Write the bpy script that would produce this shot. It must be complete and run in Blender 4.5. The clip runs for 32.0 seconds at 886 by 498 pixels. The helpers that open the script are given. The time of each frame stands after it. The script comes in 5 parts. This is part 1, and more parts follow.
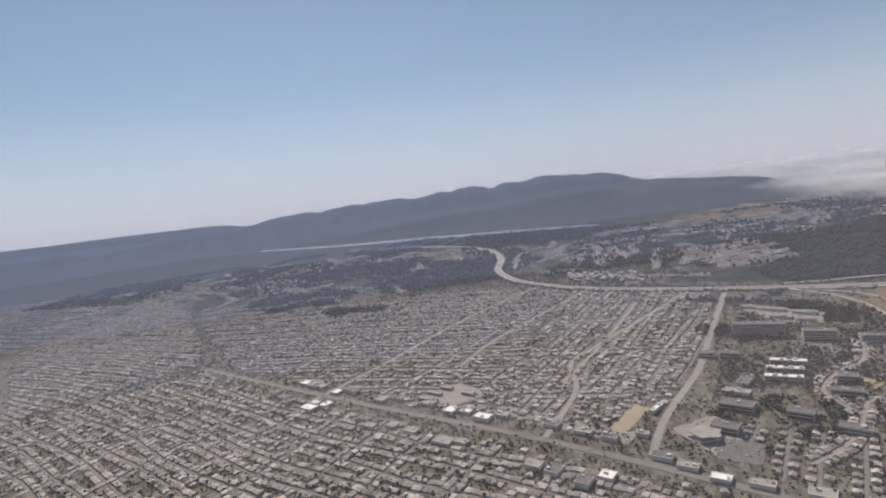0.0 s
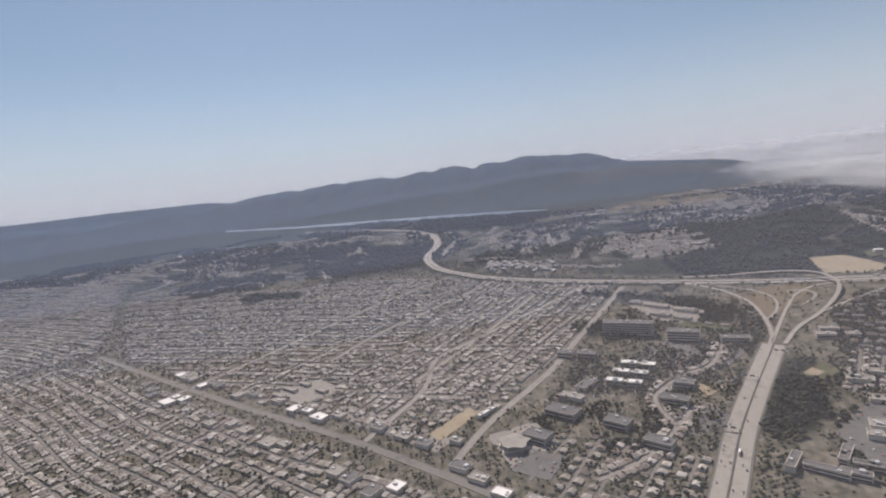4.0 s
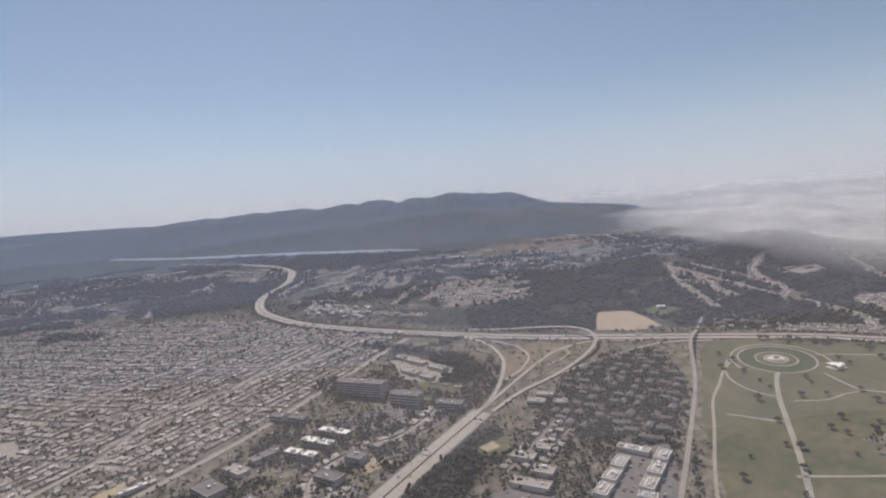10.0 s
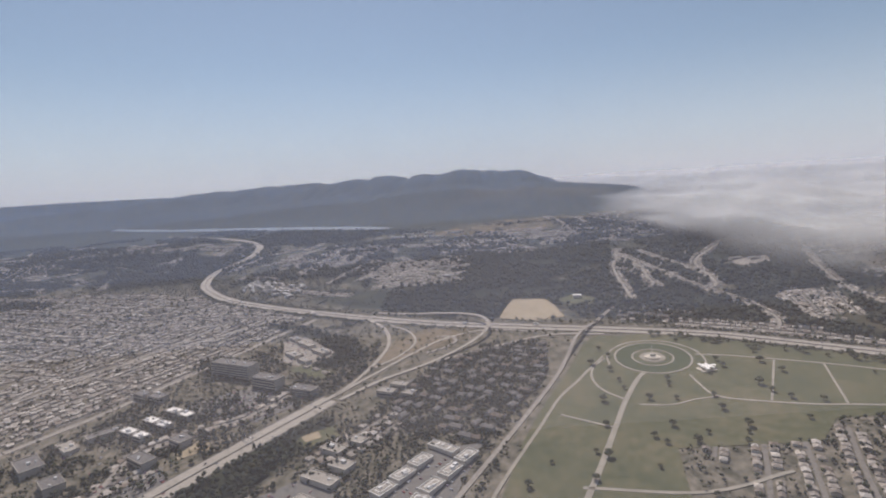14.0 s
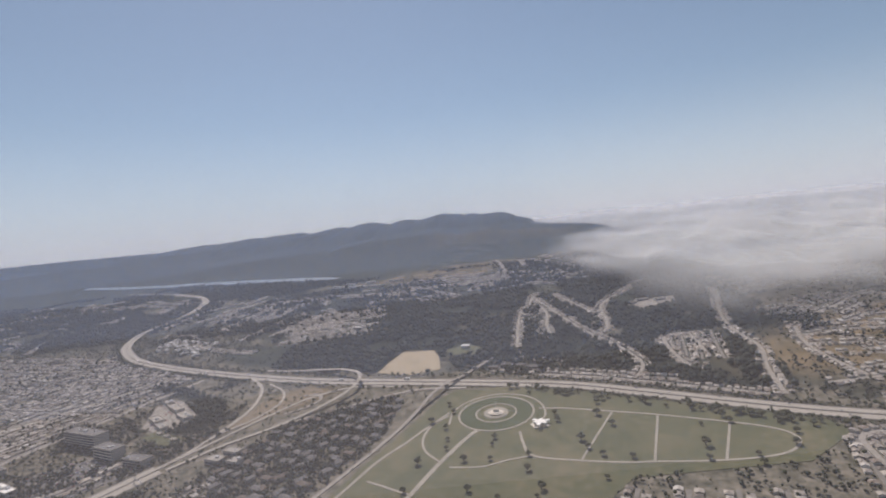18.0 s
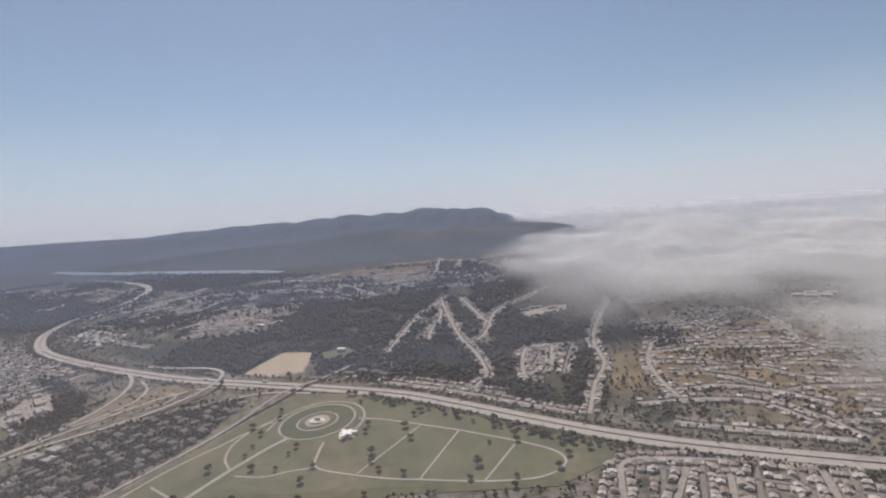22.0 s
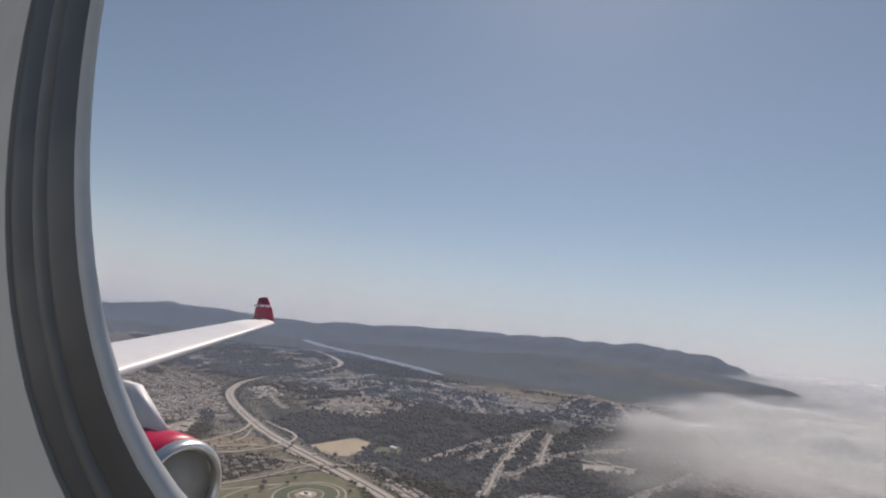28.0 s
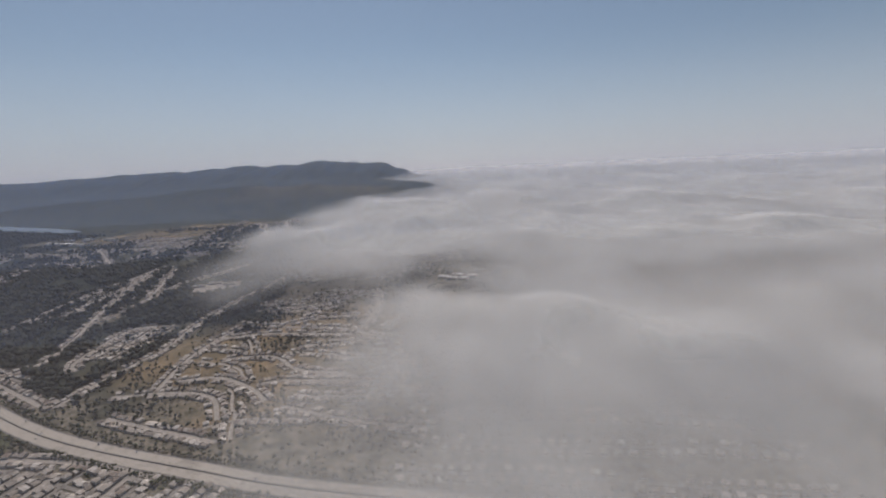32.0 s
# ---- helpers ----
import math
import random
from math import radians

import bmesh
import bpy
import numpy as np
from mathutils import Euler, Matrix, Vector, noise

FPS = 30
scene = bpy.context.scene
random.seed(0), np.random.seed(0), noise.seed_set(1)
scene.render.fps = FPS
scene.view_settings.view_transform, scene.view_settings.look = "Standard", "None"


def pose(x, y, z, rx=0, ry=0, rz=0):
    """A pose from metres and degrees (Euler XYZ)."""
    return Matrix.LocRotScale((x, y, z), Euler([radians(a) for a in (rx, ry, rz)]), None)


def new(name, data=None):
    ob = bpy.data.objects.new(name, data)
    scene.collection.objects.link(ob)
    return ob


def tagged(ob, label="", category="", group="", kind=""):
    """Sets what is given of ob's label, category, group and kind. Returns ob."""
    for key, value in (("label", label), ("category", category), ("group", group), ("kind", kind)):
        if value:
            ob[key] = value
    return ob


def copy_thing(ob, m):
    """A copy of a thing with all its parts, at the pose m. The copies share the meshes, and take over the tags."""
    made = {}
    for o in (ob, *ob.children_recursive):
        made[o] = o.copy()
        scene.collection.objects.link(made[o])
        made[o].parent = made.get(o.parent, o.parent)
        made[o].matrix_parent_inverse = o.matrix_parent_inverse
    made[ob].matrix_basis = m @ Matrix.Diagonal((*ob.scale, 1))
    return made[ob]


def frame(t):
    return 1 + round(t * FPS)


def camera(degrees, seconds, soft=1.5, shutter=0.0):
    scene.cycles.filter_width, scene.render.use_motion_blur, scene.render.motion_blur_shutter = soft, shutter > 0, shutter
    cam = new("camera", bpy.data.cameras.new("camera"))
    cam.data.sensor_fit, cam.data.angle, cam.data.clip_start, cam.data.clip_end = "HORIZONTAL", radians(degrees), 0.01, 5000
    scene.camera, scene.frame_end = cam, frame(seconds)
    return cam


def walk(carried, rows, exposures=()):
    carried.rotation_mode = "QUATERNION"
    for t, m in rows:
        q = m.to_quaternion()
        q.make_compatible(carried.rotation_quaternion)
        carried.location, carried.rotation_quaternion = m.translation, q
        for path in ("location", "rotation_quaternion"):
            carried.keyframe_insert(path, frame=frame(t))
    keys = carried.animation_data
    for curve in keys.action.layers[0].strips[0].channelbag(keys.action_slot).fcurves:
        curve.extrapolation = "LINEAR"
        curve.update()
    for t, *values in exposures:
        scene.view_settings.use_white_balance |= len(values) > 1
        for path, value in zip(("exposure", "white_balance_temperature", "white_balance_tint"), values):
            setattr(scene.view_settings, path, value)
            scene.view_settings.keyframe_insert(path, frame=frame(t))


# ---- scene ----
# A flight along a town at the foot of a coastal range, drawn at 0.4 of full size
cam = camera(80.0, 32.0, soft=2.0)
# seconds, place, turn about x, y and z in degrees
PATH = [
    (0, -42.46, -93.47, 198.92, 85.083, 7.022, 3.442),
    (0.5, -24.74, -89.63, 198.46, 85.063, 6.519, 3.829),
    (1, -7.02, -85.79, 197.99, 84.250, 5.892, 4.361),
    (1.5, 10.70, -81.95, 197.52, 83.167, 5.368, 4.037),
    (2, 28.42, -78.12, 197.06, 82.615, 4.695, 3.902),
    (2.5, 46.14, -74.28, 196.58, 83.323, 5.574, 3.956),
    (3, 63.85, -70.46, 196.11, 83.081, 6.395, 3.969),
    (3.5, 81.57, -66.65, 195.62, 83.011, 6.575, 4.034),
    (5.5, 152.43, -51.44, 193.67, 81.837, 6.394, 4.709),
    (6, 170.17, -47.67, 193.16, 81.989, 6.702, 4.874),
    (6.5, 187.94, -43.94, 192.64, 81.682, 7.158, 4.931),
    (7, 205.73, -40.26, 192.09, 80.821, 7.399, 4.678),
    (7.5, 223.56, -36.63, 191.53, 80.490, 7.527, 4.727),
    (8, 241.41, -33.06, 190.94, 79.458, 6.251, 4.816),
    (8.5, 259.27, -29.56, 190.33, 79.227, 5.350, 3.511),
    (9, 277.13, -26.14, 189.70, 79.254, 4.538, 3.439),
    (9.5, 294.99, -22.80, 189.07, 83.218, 7.609, 3.084),
    (10, 312.82, -19.55, 188.43, 85.848, 4.439, 0.202),
    (10.5, 330.62, -16.40, 187.80, 86.361, 3.735, 1.052),
    (11, 348.36, -13.36, 187.19, 85.601, 3.668, 1.568),
    (11.5, 366.06, -10.43, 186.60, 84.960, 3.054, 2.567),
    (12, 383.68, -7.61, 186.06, 83.846, 2.069, 3.714),
    (12.5, 401.24, -4.91, 185.56, 82.990, 2.399, 3.900),
    (13, 418.72, -2.33, 185.12, 82.888, 2.837, 4.074),
    (13.5, 436.13, 0.13, 184.74, 82.994, 3.344, 4.190),
    (14, 453.48, 2.47, 184.43, 83.524, 3.383, 3.929),
    (14.5, 470.76, 4.71, 184.18, 83.433, 3.138, 4.164),
    (16.5, 539.67, 13.24, 183.49, 84.695, 5.397, 4.155),
    (17, 556.89, 15.31, 183.39, 85.547, 5.896, 4.458),
    (17.5, 574.10, 17.30, 183.36, 86.898, 6.723, 5.596),
    (18, 591.32, 19.24, 183.40, 88.188, 5.709, 4.724),
    (18.5, 608.56, 21.11, 183.51, 87.967, 3.980, 3.533),
    (19, 625.82, 22.93, 183.68, 87.981, 4.040, 4.061),
    (19.5, 643.10, 24.69, 183.92, 88.090, 4.448, 4.389),
    (20, 660.42, 26.38, 184.21, 88.203, 4.276, 4.877),
    (20.5, 677.77, 28.03, 184.56, 87.989, 3.960, 5.330),
    (21, 695.15, 29.61, 184.95, 88.208, 4.063, 5.693),
    (21.5, 712.56, 31.14, 185.40, 87.390, 3.746, 5.636),
    (22, 729.97, 32.63, 185.89, 87.349, 3.926, 5.393),
    (22.5, 747.39, 34.07, 186.42, 87.209, 4.039, 5.163),
    (23, 764.80, 35.47, 187.00, 86.466, 3.981, 5.288),
    (23.5, 782.20, 36.84, 187.62, 85.433, 3.873, 5.821),
    (24, 799.58, 38.18, 188.26, 85.532, 3.696, 5.967),
    (24.5, 816.94, 39.50, 188.94, 85.233, 3.708, 5.852),
    (26.5, 886.33, 44.70, 191.77, 88.037, 3.236, 10.294),
    (27, 903.68, 46.00, 192.50, 88.225, 2.512, 11.558),
    (27.5, 921.05, 47.28, 193.23, 97.165, -1.859, 24.004),
    (28, 938.43, 48.57, 193.97, 99.515, -6.941, 31.472),
    (28.5, 955.82, 49.86, 194.73, 97.167, -4.682, 33.474),
    (29, 973.23, 51.14, 195.49, 96.420, -3.550, 31.283),
    (29.5, 990.66, 52.42, 196.25, 95.754, -0.210, 25.835),
    (30, 1008.10, 53.71, 197.03, 91.317, 3.302, 18.373),
    (30.5, 1025.55, 54.99, 197.80, 87.137, 5.370, 12.181),
    (31, 1043.02, 56.27, 198.58, 83.726, 1.454, 4.848),
    (31.5, 1060.48, 57.55, 199.35, 84.087, 0.856, 2.433),
    (32, 1077.95, 58.83, 200.13, 81.646, 2.477, 1.132),
]
walk(cam, [(t, pose(x, y, z, a, b, c)) for t, x, y, z, a, b, c in PATH], exposures=[(0, 0.12, 6650, 17), (26, 0.12, 6700, 17), (27.6, 0.0, 6950, 17), (29.6, 0.0, 6950, 17), (31, -0.18, 6750, 17), (32, -0.3, 6650, 17)])

# ---- sky, sun ----
SUN_ELEVATION, SUN_AZIMUTH = radians(50), radians(-18)  # azimuth from +y towards +x
world = bpy.data.worlds.new("sky")
scene.world = world
world.use_nodes = True
wn = world.node_tree.nodes
sky = wn.new("ShaderNodeTexSky")
sky.sky_type, sky.sun_disc = "NISHITA", False
sky.sun_elevation, sky.sun_rotation = SUN_ELEVATION, SUN_AZIMUTH
sky.altitude, sky.air_density, sky.dust_density, sky.ozone_density = 200, 1.0, 0.25, 2.4
scene.cycles.transparent_max_bounces = 40
wn["Background"].inputs["Strength"].default_value = 0.075
soft_sky = wn.new("ShaderNodeHueSaturation")  # marine air: paler than the clear-air model
soft_sky.inputs["Saturation"].default_value = 0.9
soft_sky.inputs["Hue"].default_value = 0.488
world.node_tree.links.new(sky.outputs[0], soft_sky.inputs["Color"])
# pale marine haze low over the whole horizon
sky_co, sky_sep, sky_low, sky_mix = wn.new("ShaderNodeTexCoord"), wn.new("ShaderNodeSeparateXYZ"), wn.new("ShaderNodeMapRange"), wn.new("ShaderNodeMix")
sky_low.interpolation_type = "SMOOTHSTEP"
sky_low.inputs[1].default_value, sky_low.inputs[2].default_value = -0.05, 0.24
sky_low.inputs[3].default_value, sky_low.inputs[4].default_value = 0.74, 0.0
sky_mix.data_type = "RGBA"
sky_mix.inputs[7].default_value = (7.7, 8.4, 9.4, 1)
world.node_tree.links.new(sky_co.outputs["Generated"], sky_sep.inputs[0])
world.node_tree.links.new(sky_sep.outputs["Z"], sky_low.inputs[0])
world.node_tree.links.new(sky_low.outputs[0], sky_mix.inputs[0])
world.node_tree.links.new(soft_sky.outputs[0], sky_mix.inputs[6])
world.node_tree.links.new(sky_mix.outputs[2], wn["Background"].inputs["Color"])
sun = new("sun", bpy.data.lights.new("sun", "SUN"))
sun.data.energy, sun.data.angle, sun.data.color = 4.6, radians(0.6), (1.0, 0.925, 0.83)
to_sun = Vector((math.sin(SUN_AZIMUTH) * math.cos(SUN_ELEVATION), math.cos(SUN_AZIMUTH) * math.cos(SUN_ELEVATION), math.sin(SUN_ELEVATION)))
sun.matrix_world = to_sun.to_track_quat("Z", "Y").to_matrix().to_4x4()


# ---- materials ----
def material(name, colors, scale=0.2, rough=0.85, bump=0.0, island=False, objects=False, fine=6.0, metal=0.0):
    """Base colour from two scales of noise over a ramp; island or objects: a random shade for each piece."""
    m = bpy.data.materials.new(name)
    m.use_nodes = True
    nt = m.node_tree
    n, l = nt.nodes, nt.links
    bsdf = n["Principled BSDF"]
    bsdf.inputs["Roughness"].default_value = rough
    bsdf.inputs["Metallic"].default_value = metal
    bsdf.inputs["Specular IOR Level"].default_value = 0.25
    co = n.new("ShaderNodeTexCoord")
    big, small = n.new("ShaderNodeTexNoise"), n.new("ShaderNodeTexNoise")
    big.inputs["Scale"].default_value, small.inputs["Scale"].default_value = scale, scale * fine
    big.inputs["Detail"].default_value, small.inputs["Detail"].default_value = 4, 3
    l.new(co.outputs["Object"], big.inputs["Vector"])
    l.new(co.outputs["Object"], small.inputs["Vector"])
    mix = n.new("ShaderNodeMath")
    mix.operation = "MULTIPLY_ADD"
    mix.inputs[1].default_value = 0.45
    l.new(small.outputs["Fac"], mix.inputs[0])
    half = n.new("ShaderNodeMath")
    half.operation = "MULTIPLY"
    half.inputs[1].default_value = 0.55
    l.new(big.outputs["Fac"], half.inputs[0])
    l.new(half.outputs[0], mix.inputs[2])
    fac = mix.outputs[0]
    if island or objects:
        info = n.new("ShaderNodeNewGeometry") if island else n.new("ShaderNodeObjectInfo")
        add = n.new("ShaderNodeMath")
        add.operation = "MULTIPLY_ADD"
        add.inputs[1].default_value = 0.35
        l.new(fac, add.inputs[0])
        part_ = n.new("ShaderNodeMath")
        part_.operation = "MULTIPLY"
        part_.inputs[1].default_value = 0.65
        l.new(info.outputs["Random Per Island" if island else "Random"], part_.inputs[0])
        l.new(part_.outputs[0], add.inputs[2])
        fac = add.outputs[0]
    ramp = n.new("ShaderNodeValToRGB")
    ends = ramp.color_ramp.elements
    lo, hi = (0.1, 0.9) if (island or objects) else (0.34, 0.66)
    ends[0].position, ends[1].position = lo, hi
    ends[0].color, ends[1].color = (*colors[0], 1), (*colors[-1], 1)
    for i, c in enumerate(colors[1:-1]):
        ends.new(lo + (hi - lo) * (i + 1) / (len(colors) - 1)).color = (*c, 1)
    l.new(fac, ramp.inputs["Fac"])
    l.new(ramp.outputs["Color"], bsdf.inputs["Base Color"])
    if bump:
        b = n.new("ShaderNodeBump")
        b.inputs["Strength"].default_value, b.inputs["Distance"].default_value = 0.6, bump
        l.new(small.outputs["Fac"], b.inputs["Height"])
        l.new(b.outputs["Normal"], bsdf.inputs["Normal"])
    return m


CONCRETE = material("concrete_road", [(0.255, 0.237, 0.208), (0.36, 0.334, 0.294), (0.30, 0.279, 0.245)], 0.05)
ASPHALT = material("asphalt", [(0.10, 0.10, 0.10), (0.17, 0.165, 0.155), (0.13, 0.125, 0.12)], 0.08)
STREET = material("street", [(0.20, 0.187, 0.168), (0.30, 0.278, 0.25), (0.245, 0.228, 0.205)], 0.06)
SIDE_STREET = material("side_street", [(0.13, 0.125, 0.115), (0.21, 0.197, 0.178), (0.165, 0.155, 0.142)], 0.09)
PATHWAY = material("cemetery_drive", [(0.25, 0.235, 0.20), (0.35, 0.325, 0.275)], 0.1)
LAWN = material("lawn", [(0.062, 0.074, 0.036), (0.096, 0.10, 0.052), (0.140, 0.127, 0.073)], 0.025, bump=0.3)
RING_LAWN = material("watered_lawn", [(0.045, 0.062, 0.028), (0.068, 0.085, 0.042)], 0.06, bump=0.3)
DRY = material("dry_grass", [(0.26, 0.215, 0.145), (0.36, 0.30, 0.205), (0.30, 0.25, 0.17)], 0.05, bump=0.3)
SCRUB = material("dry_scrub", [(0.075, 0.068, 0.045), (0.20, 0.16, 0.11), (0.12, 0.10, 0.07)], 0.09, bump=0.3)
VERGE = material("verge_scrub", [(0.045, 0.05, 0.03), (0.12, 0.105, 0.07), (0.07, 0.068, 0.045)], 0.12)
EARTH = material("bare_earth", [(0.15, 0.12, 0.08), (0.25, 0.20, 0.14), (0.20, 0.17, 0.11)], 0.06)
ROOFS = material("roof_shingles", [(0.075, 0.068, 0.06), (0.17, 0.15, 0.13), (0.50, 0.475, 0.44), (0.17, 0.135, 0.11), (0.36, 0.335, 0.30), (0.21, 0.19, 0.17), (0.44, 0.40, 0.35), (0.70, 0.68, 0.64)], 0.5, island=True)
WALLS = material("stucco_walls", [(0.36, 0.32, 0.28), (0.54, 0.49, 0.43), (0.66, 0.62, 0.56), (0.42, 0.36, 0.30)], 0.5, island=True)
ROOF_ONE = material("house_roof", [(0.10, 0.092, 0.085), (0.17, 0.15, 0.13), (0.24, 0.215, 0.19), (0.17, 0.135, 0.115), (0.33, 0.30, 0.26), (0.22, 0.205, 0.19), (0.46, 0.43, 0.39), (0.62, 0.59, 0.54)], 0.5, objects=True)
WALL_ONE = material("house_wall", [(0.34, 0.30, 0.26), (0.50, 0.45, 0.39), (0.62, 0.58, 0.52)], 0.5, objects=True)
PALE_ROOFS = material("pale_roof_shingles", [(0.10, 0.09, 0.08), (0.24, 0.215, 0.19), (0.15, 0.13, 0.115), (0.42, 0.395, 0.36), (0.19, 0.16, 0.135), (0.30, 0.275, 0.245)], 0.5, island=True)
WHITEWASH = material("whitewashed_walls", [(0.36, 0.33, 0.29), (0.54, 0.505, 0.455)], 0.5, island=True)
FLAT_ROOF = material("flat_roof_gravel", [(0.24, 0.225, 0.20), (0.38, 0.355, 0.32)], 0.2)
WHITE_ROOF = material("white_roof_membrane", [(0.74, 0.73, 0.70), (0.84, 0.83, 0.80)], 0.15)
GREY_ROOF = material("grey_roof", [(0.10, 0.10, 0.102), (0.19, 0.182, 0.175)], 0.2)
BROWN_ROOF = material("brown_roof", [(0.11, 0.092, 0.078), (0.16, 0.132, 0.11)], 0.3)
OFFICE = material("office_wall", [(0.36, 0.33, 0.29), (0.44, 0.41, 0.36)], 0.3)
GLASS = material("dark_glass", [(0.03, 0.04, 0.05), (0.06, 0.07, 0.08)], 0.3, rough=0.15)
LEAVES = material("foliage", [(0.030, 0.042, 0.020), (0.05, 0.062, 0.030), (0.08, 0.085, 0.045), (0.105, 0.10, 0.06)], 0.3, island=True, bump=0.3)
WOODS = material("forest_foliage", [(0.020, 0.028, 0.021), (0.031, 0.040, 0.028), (0.047, 0.055, 0.036)], 0.2, island=True, bump=0.3)
BARK = material("bark", [(0.10, 0.075, 0.05), (0.17, 0.13, 0.09)], 2.0)
STEEL = material("painted_metal", [(0.5, 0.5, 0.5), (0.6, 0.6, 0.6)], 1.0, rough=0.4)
CAR_PAINT = material("car_paint", [(0.03, 0.03, 0.035), (0.7, 0.7, 0.7), (0.35, 0.36, 0.38), (0.3, 0.05, 0.04), (0.08, 0.1, 0.2), (0.8, 0.8, 0.78)], 0.5, rough=0.3, objects=True)
RUBBER = material("rubber", [(0.02, 0.02, 0.02), (0.03, 0.03, 0.03)], 2.0)
STONE = material("monument_stone", [(0.55, 0.50, 0.42), (0.66, 0.61, 0.53)], 0.3)


def water_material():
    m = material("lake_water", [(0.08, 0.105, 0.12), (0.11, 0.135, 0.15)], 0.01, rough=0.3)
    m.node_tree.nodes["Principled BSDF"].inputs["Specular IOR Level"].default_value = 0.35
    return m


WATER = water_material()


def ground_material():
    """Soil, scrub and dry grass, chosen by the land-use weights stored on the ground sheet."""
    m = bpy.data.materials.new("ground")
    m.use_nodes = True
    nt = m.node_tree
    n, l = nt.nodes, nt.links
    bsdf = n["Principled BSDF"]
    bsdf.inputs["Roughness"].default_value = 0.95
    bsdf.inputs["Specular IOR Level"].default_value = 0.1
    co = n.new("ShaderNodeTexCoord")
    att = n.new("ShaderNodeVertexColor")
    att.layer_name = "land"
    sep = n.new("ShaderNodeSeparateColor")
    l.new(att.outputs["Color"], sep.inputs["Color"])

    def tex(scale, c0, c1, lo=0.35, hi=0.65, detail=6):
        t = n.new("ShaderNodeTexNoise")
        t.inputs["Scale"].default_value, t.inputs["Detail"].default_value = scale, detail
        t.inputs["Roughness"].default_value = 0.65
        l.new(co.outputs["Object"], t.inputs["Vector"])
        r = n.new("ShaderNodeValToRGB")
        r.color_ramp.elements[0].position, r.color_ramp.elements[1].position = lo, hi
        r.color_ramp.elements[0].color, r.color_ramp.elements[1].color = (*c0, 1), (*c1, 1)
        l.new(t.outputs["Fac"], r.inputs["Fac"])
        return r.outputs["Color"], t.outputs["Fac"]

    def mix(f, a, b):
        x = n.new("ShaderNodeMix")
        x.data_type = "RGBA"
        l.new(f, x.inputs[0])
        l.new(a, x.inputs[6])
        l.new(b, x.inputs[7])
        return x.outputs[2]

    town, f1 = tex(0.12, (0.065, 0.066, 0.048), (0.225, 0.203, 0.165))
    woods, f2 = tex(0.035, (0.014, 0.022, 0.018), (0.050, 0.058, 0.040), 0.38, 0.68)
    dry, f3 = tex(0.03, (0.09, 0.078, 0.048), (0.25, 0.19, 0.118))
    c = mix(sep.outputs[0], town, woods)
    c = mix(sep.outputs[1], c, dry)
    l.new(c, bsdf.inputs["Base Color"])
    b = n.new("ShaderNodeBump")
    b.inputs["Strength"].default_value, b.inputs["Distance"].default_value = 0.8, 3.0
    l.new(f2, b.inputs["Height"])
    l.new(b.outputs["Normal"], bsdf.inputs["Normal"])
    return m


GROUND = ground_material()


# ---- land ----
def smooth(a, b, v):
    t = np.clip((v - a) / (b - a), 0, 1)
    return t * t * (3 - 2 * t)


def plain(x, y):
    return -21.5 + 0.0376 * x + 0.0938 * y


def lattice(x, y, seed):
    """Smooth value noise in [-1, 1] for arrays."""
    xi, yi = np.floor(x).astype(np.int64), np.floor(y).astype(np.int64)
    fx, fy = x - xi, y - yi
    fx, fy = fx * fx * (3 - 2 * fx), fy * fy * (3 - 2 * fy)

    def h(a, b):
        k = (a * 374761393 + b * 668265263 + seed * 974711) & 0xFFFFFFFF
        k = ((k ^ (k >> 13)) * 1274126177) & 0xFFFFFFFF
        return ((k ^ (k >> 16)) & 0xFFFF) / 32767.5 - 1

    return (h(xi, yi) * (1 - fx) + h(xi + 1, yi) * fx) * (1 - fy) + (h(xi, yi + 1) * (1 - fx) + h(xi + 1, yi + 1) * fx) * fy


def fbm(x, y, seed=1, octaves=5):
    x, y = np.asarray(x, float), np.asarray(y, float)
    s, a, tot = 0, 1.0, 0
    for o in range(octaves):
        s = s + a * lattice(x * 2**o + 17.3 * o, y * 2**o - 9.1 * o, seed + o)
        tot += a
        a *= 0.5
    return s / tot


BACK_X = (-5000, -3200, -2300, -2000, -1850, -1680, -1540, -1430, -1250, -1100, -900, -690, -560, -400, -220, 0, 120, 250, 330, 450, 560, 720, 800, 950, 1200, 5000)
BACK_Z = (215, 205, 180, 174, 178, 214, 214, 202, 246, 250, 256, 262, 251, 251, 264, 266, 272, 284, 295, 292, 280, 256, 224, 180, 120, 80)
FRONT_X = (-5000, -1500, -800, -100, 330, 600, 750, 880, 980, 1150, 1350, 1700, 5000)
FRONT_Z = (120, 130, 150, 172, 188, 192, 184, 171, 156, 130, 110, 100, 90)


